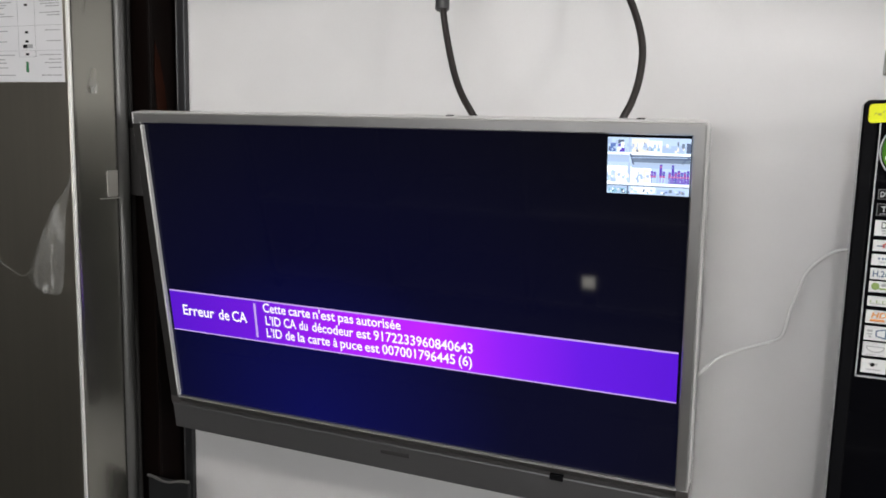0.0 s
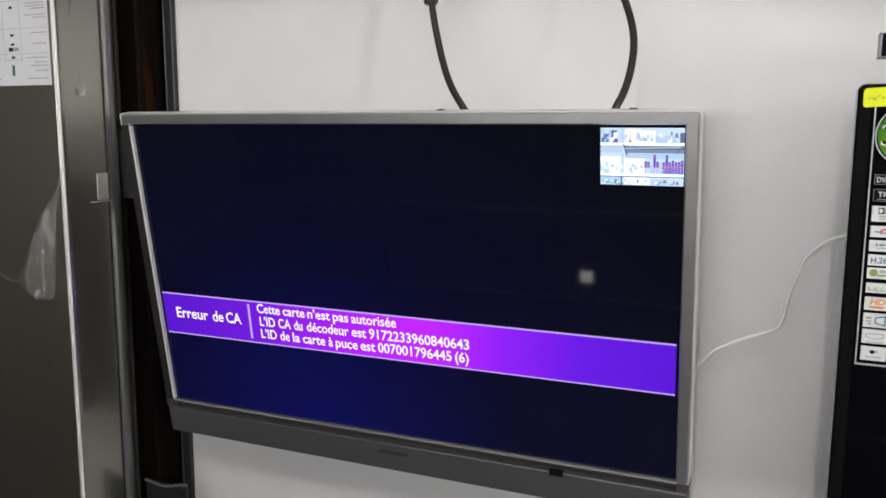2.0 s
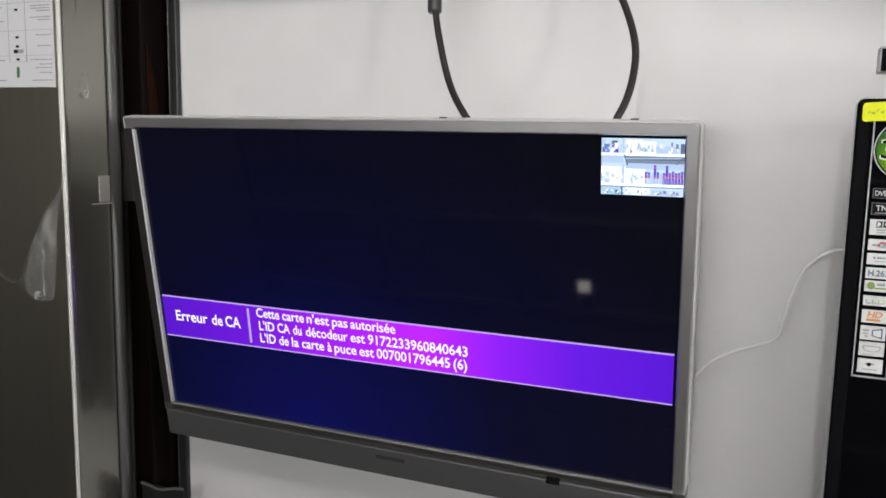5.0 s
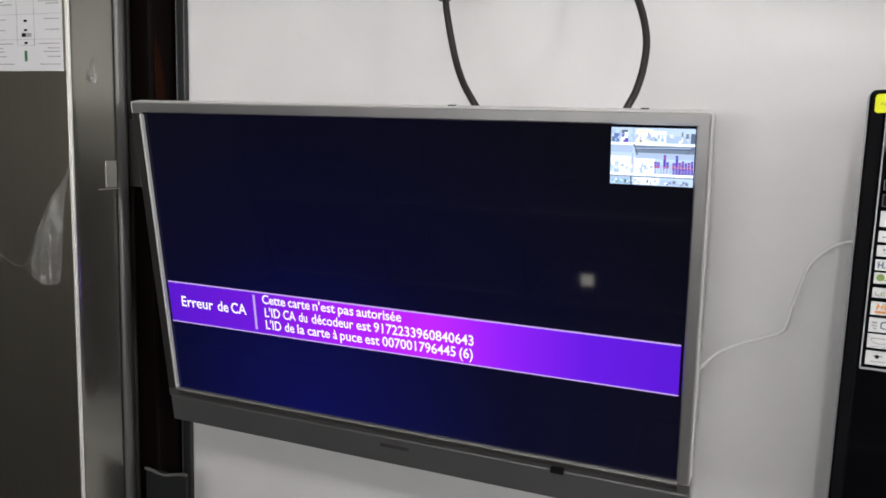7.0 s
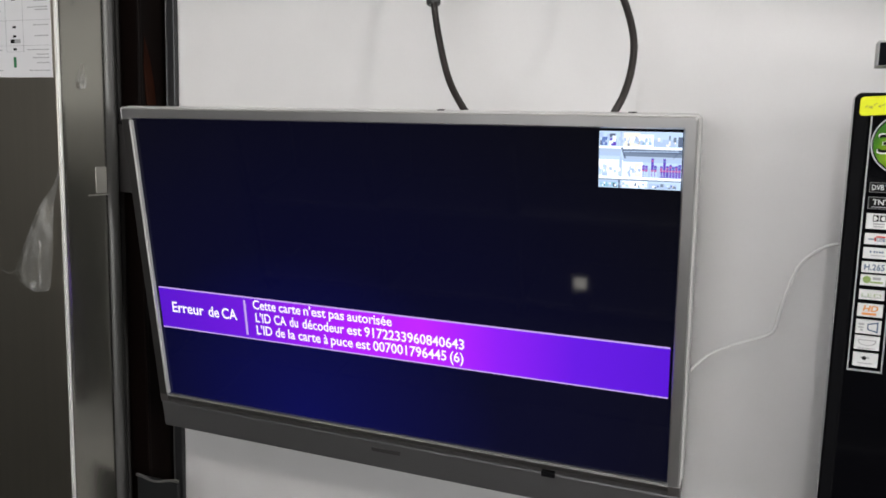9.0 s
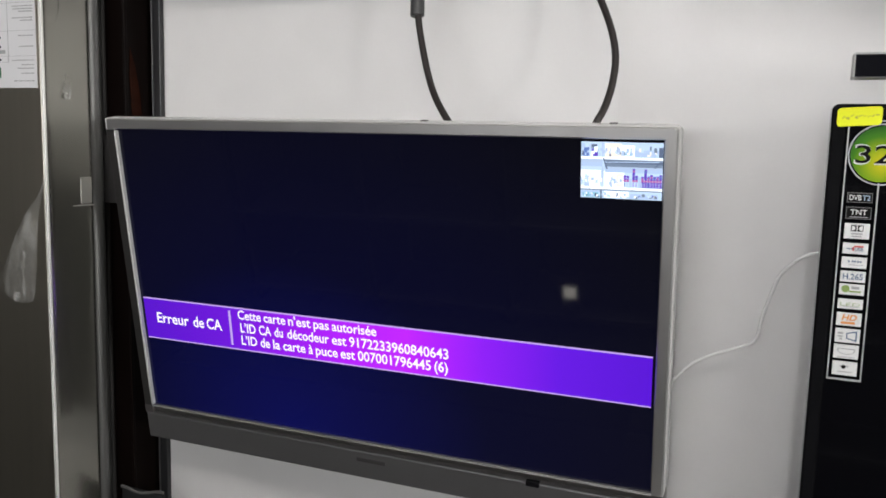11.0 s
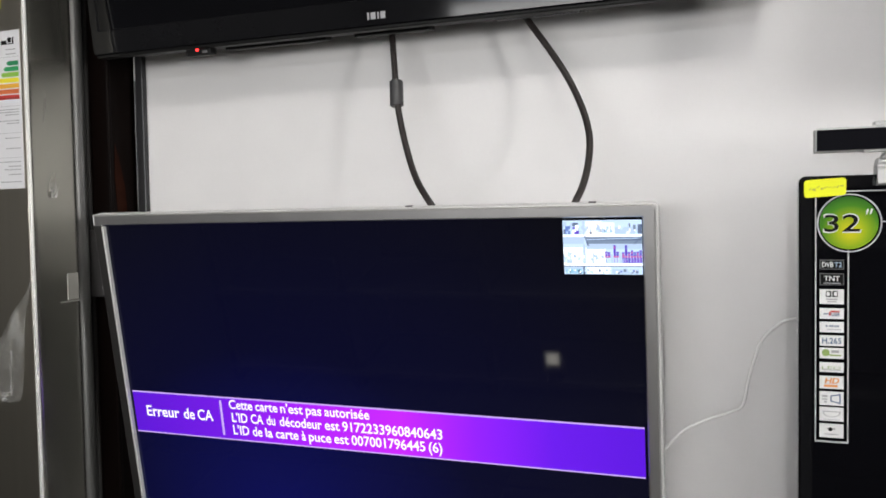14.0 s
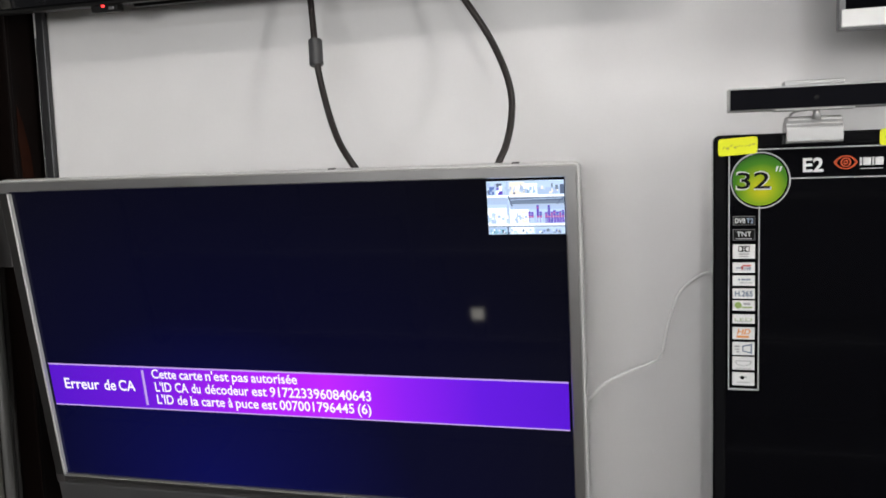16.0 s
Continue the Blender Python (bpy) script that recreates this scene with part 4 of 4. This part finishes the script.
energy_label()
note(-0.180, 1.7975, -0.1415, 1.8150, 0.001, FY - 0.0020, "fluorescent yellow paper note stuck above the energy label", "")


def film():
    """Loose clear wrapping: a thin three-cornered flap that bags out from the door's corner."""
    left = [(-0.096, 1.451), (-0.109, 1.420), (-0.137, 1.388), (-0.164, 1.343), (-0.188, 1.294), (-0.181, 1.279), (-0.164, 1.269)]
    right = [(-0.095, 1.450), (-0.1035, 1.424), (-0.1135, 1.391), (-0.1185, 1.352), (-0.1205, 1.310), (-0.1240, 1.284), (-0.1300, 1.270)]

    def along(line, t):
        i = min(int(t * (len(line) - 1)), len(line) - 2)
        f = t * (len(line) - 1) - i
        return [p + (q - p) * f for p, q in zip(line[i], line[i + 1])]

    bm = bmesh.new()
    grid = []
    rows, cols = 24, 12
    for i in range(rows + 1):
        t = i / rows
        (xa, za), (xb, zb) = along(left, t), along(right, t)
        line = []
        for j in range(cols + 1):
            u = j / cols
            x, z = xa + (xb - xa) * u, za + (zb - za) * u
            fold = 0.0035 * math.sin(9 * u + 2 * t) * math.sin(math.pi * u) * t
            y = FY - 0.004 - 0.010 * math.sin(math.pi * u) * t - fold - 0.002 * noise.noise(Vector((x * 60, z * 25, 2.0)))
            line.append(bm.verts.new((x, min(y, FY - 0.0028), z)))
        grid.append(line)
    for a, b in zip(grid, grid[1:]):
        for j in range(cols):
            bm.faces.new((a[j], a[j + 1], b[j + 1], b[j])).smooth = True
    o = tagged(part("wrapping_film", bm, FILM, None), "loose clear plastic wrapping film sagging on the refrigerator door", "plastic film")
    sol = o.modifiers.new("thickness", "SOLIDIFY")
    sol.thickness = 0.0003
    tube("film_edge", [(-0.60, FY - 0.0032, 1.33), (-0.30, FY - 0.0032, 1.318), (-0.240, FY - 0.0033, 1.300), (-0.218, FY - 0.004, 1.291), (-0.204, FY - 0.005, 1.288), (-0.188, FY - 0.005, 1.294)], 0.0008, FILM, o, 8)
    tube("film_fold", [(x, FY - 0.0052, z) for x, z in left] + [(-0.146, FY - 0.0052, 1.267), (-0.130, FY - 0.0052, 1.270)], 0.0006, FILM, o, 8)
    # Crumpled patches on the door's side, whitened for their highlights.
    for k, (yc, zc, wy, hz) in enumerate(((-0.043, 1.563, 0.017, 0.034), (-0.052, 1.672, 0.007, 0.045))):
        wb = bmesh.new()
        cells = [[wb.verts.new((FX + 0.0014 + 0.0035 * abs(noise.noise(Vector((i * 0.9, j * 0.8, k * 5.0)))), yc + wy * (i / 6 - 0.5) * (0.4 + 0.6 * math.sin(math.pi * (j + 0.6) / 10)) - 0.004 * j / 9, zc + hz * (0.5 - j / 9))) for i in range(7)] for j in range(10)]
        for p, q in zip(cells, cells[1:]):
            for i in range(6):
                wb.faces.new((p[i], p[i + 1], q[i + 1], q[i])).smooth = True
        part("film_wrinkle_glint", wb, CRINKLE, o, "crumpled patch of film, its glint put into pale colour")
    # Small pale ribbons stand in for glints along the flap.
    for k, (xc, zc, wx, hz, lean) in enumerate(((-0.1265, 1.326, 0.008, 0.030, 0.003), (-0.1255, 1.300, 0.006, 0.040, 0.003), (-0.142, 1.277, 0.014, 0.014, 0.006))):
        wb = bmesh.new()
        cells = [[wb.verts.new((xc + wx * (i / 5 - 0.5) * (0.35 + 0.65 * math.sin(math.pi * (j + 0.6) / 10)) + lean * (0.5 - j / 9), FY - 0.0205 - 0.004 * noise.noise(Vector((i * 0.9, j * 0.7, k * 3.0 + 9))), zc + hz * (0.5 - j / 9))) for i in range(6)] for j in range(10)]
        for p, q in zip(cells, cells[1:]):
            for i in range(5):
                wb.faces.new((p[i], p[i + 1], q[i + 1], q[i])).smooth = True
        part("film_wrinkle_glint", wb, CRINKLE, o, "crumpled patch of film, its glint put into pale colour")
    return o


film()

# dark carton in the gap under the silver television
carton = thing("carton", pose(-0.097, 0.034, 0.0), "tall flat black carton with a pale worn top edge", "carton")
part("carton_body", box(0.0, 0.079, 0.0, 0.007, 0.0, 0.962, 0.002), TUBE, carton)
g = bmesh.new()
lips = []
for k in range(13):
    u = k / 12
    x, zz = -0.001 + 0.081 * u, 0.9645 - 0.006 * math.sin(math.pi * min(1, u * 1.1)) ** 2 + 0.004 * u
    lips.append([g.verts.new((x, yy, zz + dz)) for yy, dz in ((-0.0012, -0.0030), (-0.0012, 0.0003), (0.0022, 0.0004), (0.0022, -0.0034))])
for a, b in zip(lips, lips[1:]):
    for k in range(4):
        g.faces.new((a[k], a[(k + 1) % 4], b[(k + 1) % 4], b[k]))
g.faces.new(lips[0]), g.faces.new(lips[-1])
part("lip", g, RIM, carton, "pale worn edge")

# ---- shop lights and added light-blocking shelf, behind the camera ----
def blocker_shelf():
    """Unseen shelf unit facing the televisions, added to block light and darken reflections."""
    f = thing("light_blocker_unit", pose(1.18, -2.62, 0), "tall unseen unit with grey shelves facing the televisions, added to block light", "shelf unit")
    part("back_panel", box(-2.74, 1.42, -0.02, 0.0, 0.06, 1.385), DARKBODY, f, "dark back panel")
    for x in (-2.74, -2.08, -1.42, -0.49, 0.45, 1.38):
        part("upright", box(x, x + 0.04, 0.0005, 0.40, 0.0, 1.385, 0.003), DARKBODY, f)
    for z in (0.06, 0.46, 0.86, 1.36):
        part("shelf", box(-2.74, 1.42, 0.001, 0.41, z, z + 0.025, 0.003), DARKBODY if z > 1 else GREYPL, f, "dark top board" if z > 1 else "grey shelf board")
    return f


blocker_shelf()
lamp = thing("panel_lamp", pose(0.05, -2.22, 0.085), "small lit square lamp on the lowest shelf", "lamp")
part("panel", box(-0.025, 0.025, 0.002, 0.006, 0.081, 0.131, 0.001), SPOT, lamp, "lit white panel")
part("housing", box(-0.034, 0.034, -0.02, 0.002, 0.073, 0.139, 0.003), MATTE, lamp)
part("foot", box(-0.03, 0.03, -0.05, 0.006, 0.0005, 0.073, 0.003), MATTE, lamp)
# Unseen ceiling panels, added only as extra light from above.
for x, y in ((0.9, -1.9), (2.2, -1.9)):
    cl = thing("added_ceiling_light", pose(x, y, RH), "unseen square lit ceiling panel with a white frame, added for light", "ceiling light", "ceiling panels")
    part("diffuser", box(-0.28, 0.28, -0.28, 0.28, -0.010, -0.004), LAMP, cl, "lit white diffuser")
    part("frame", box(-0.30, 0.30, -0.30, 0.30, -0.0038, -0.0005, 0.001), WHITEPL, cl)

# ---- floor tiles ----
tile = box(-0.197, 0.197, -0.197, 0.197, -0.006, 0.0, 0.002, 1)
me = bpy.data.meshes.new("tile")
tile.to_mesh(me)
tile.free()
me.materials.append(FLOOR)
for i in range(12):
    for j in range(13):
        o = new("tile", me)
        o.location = (RX0 + 0.2 + i * 0.4, RY0 + 0.2 + j * 0.4, 0)
        o.parent = floor
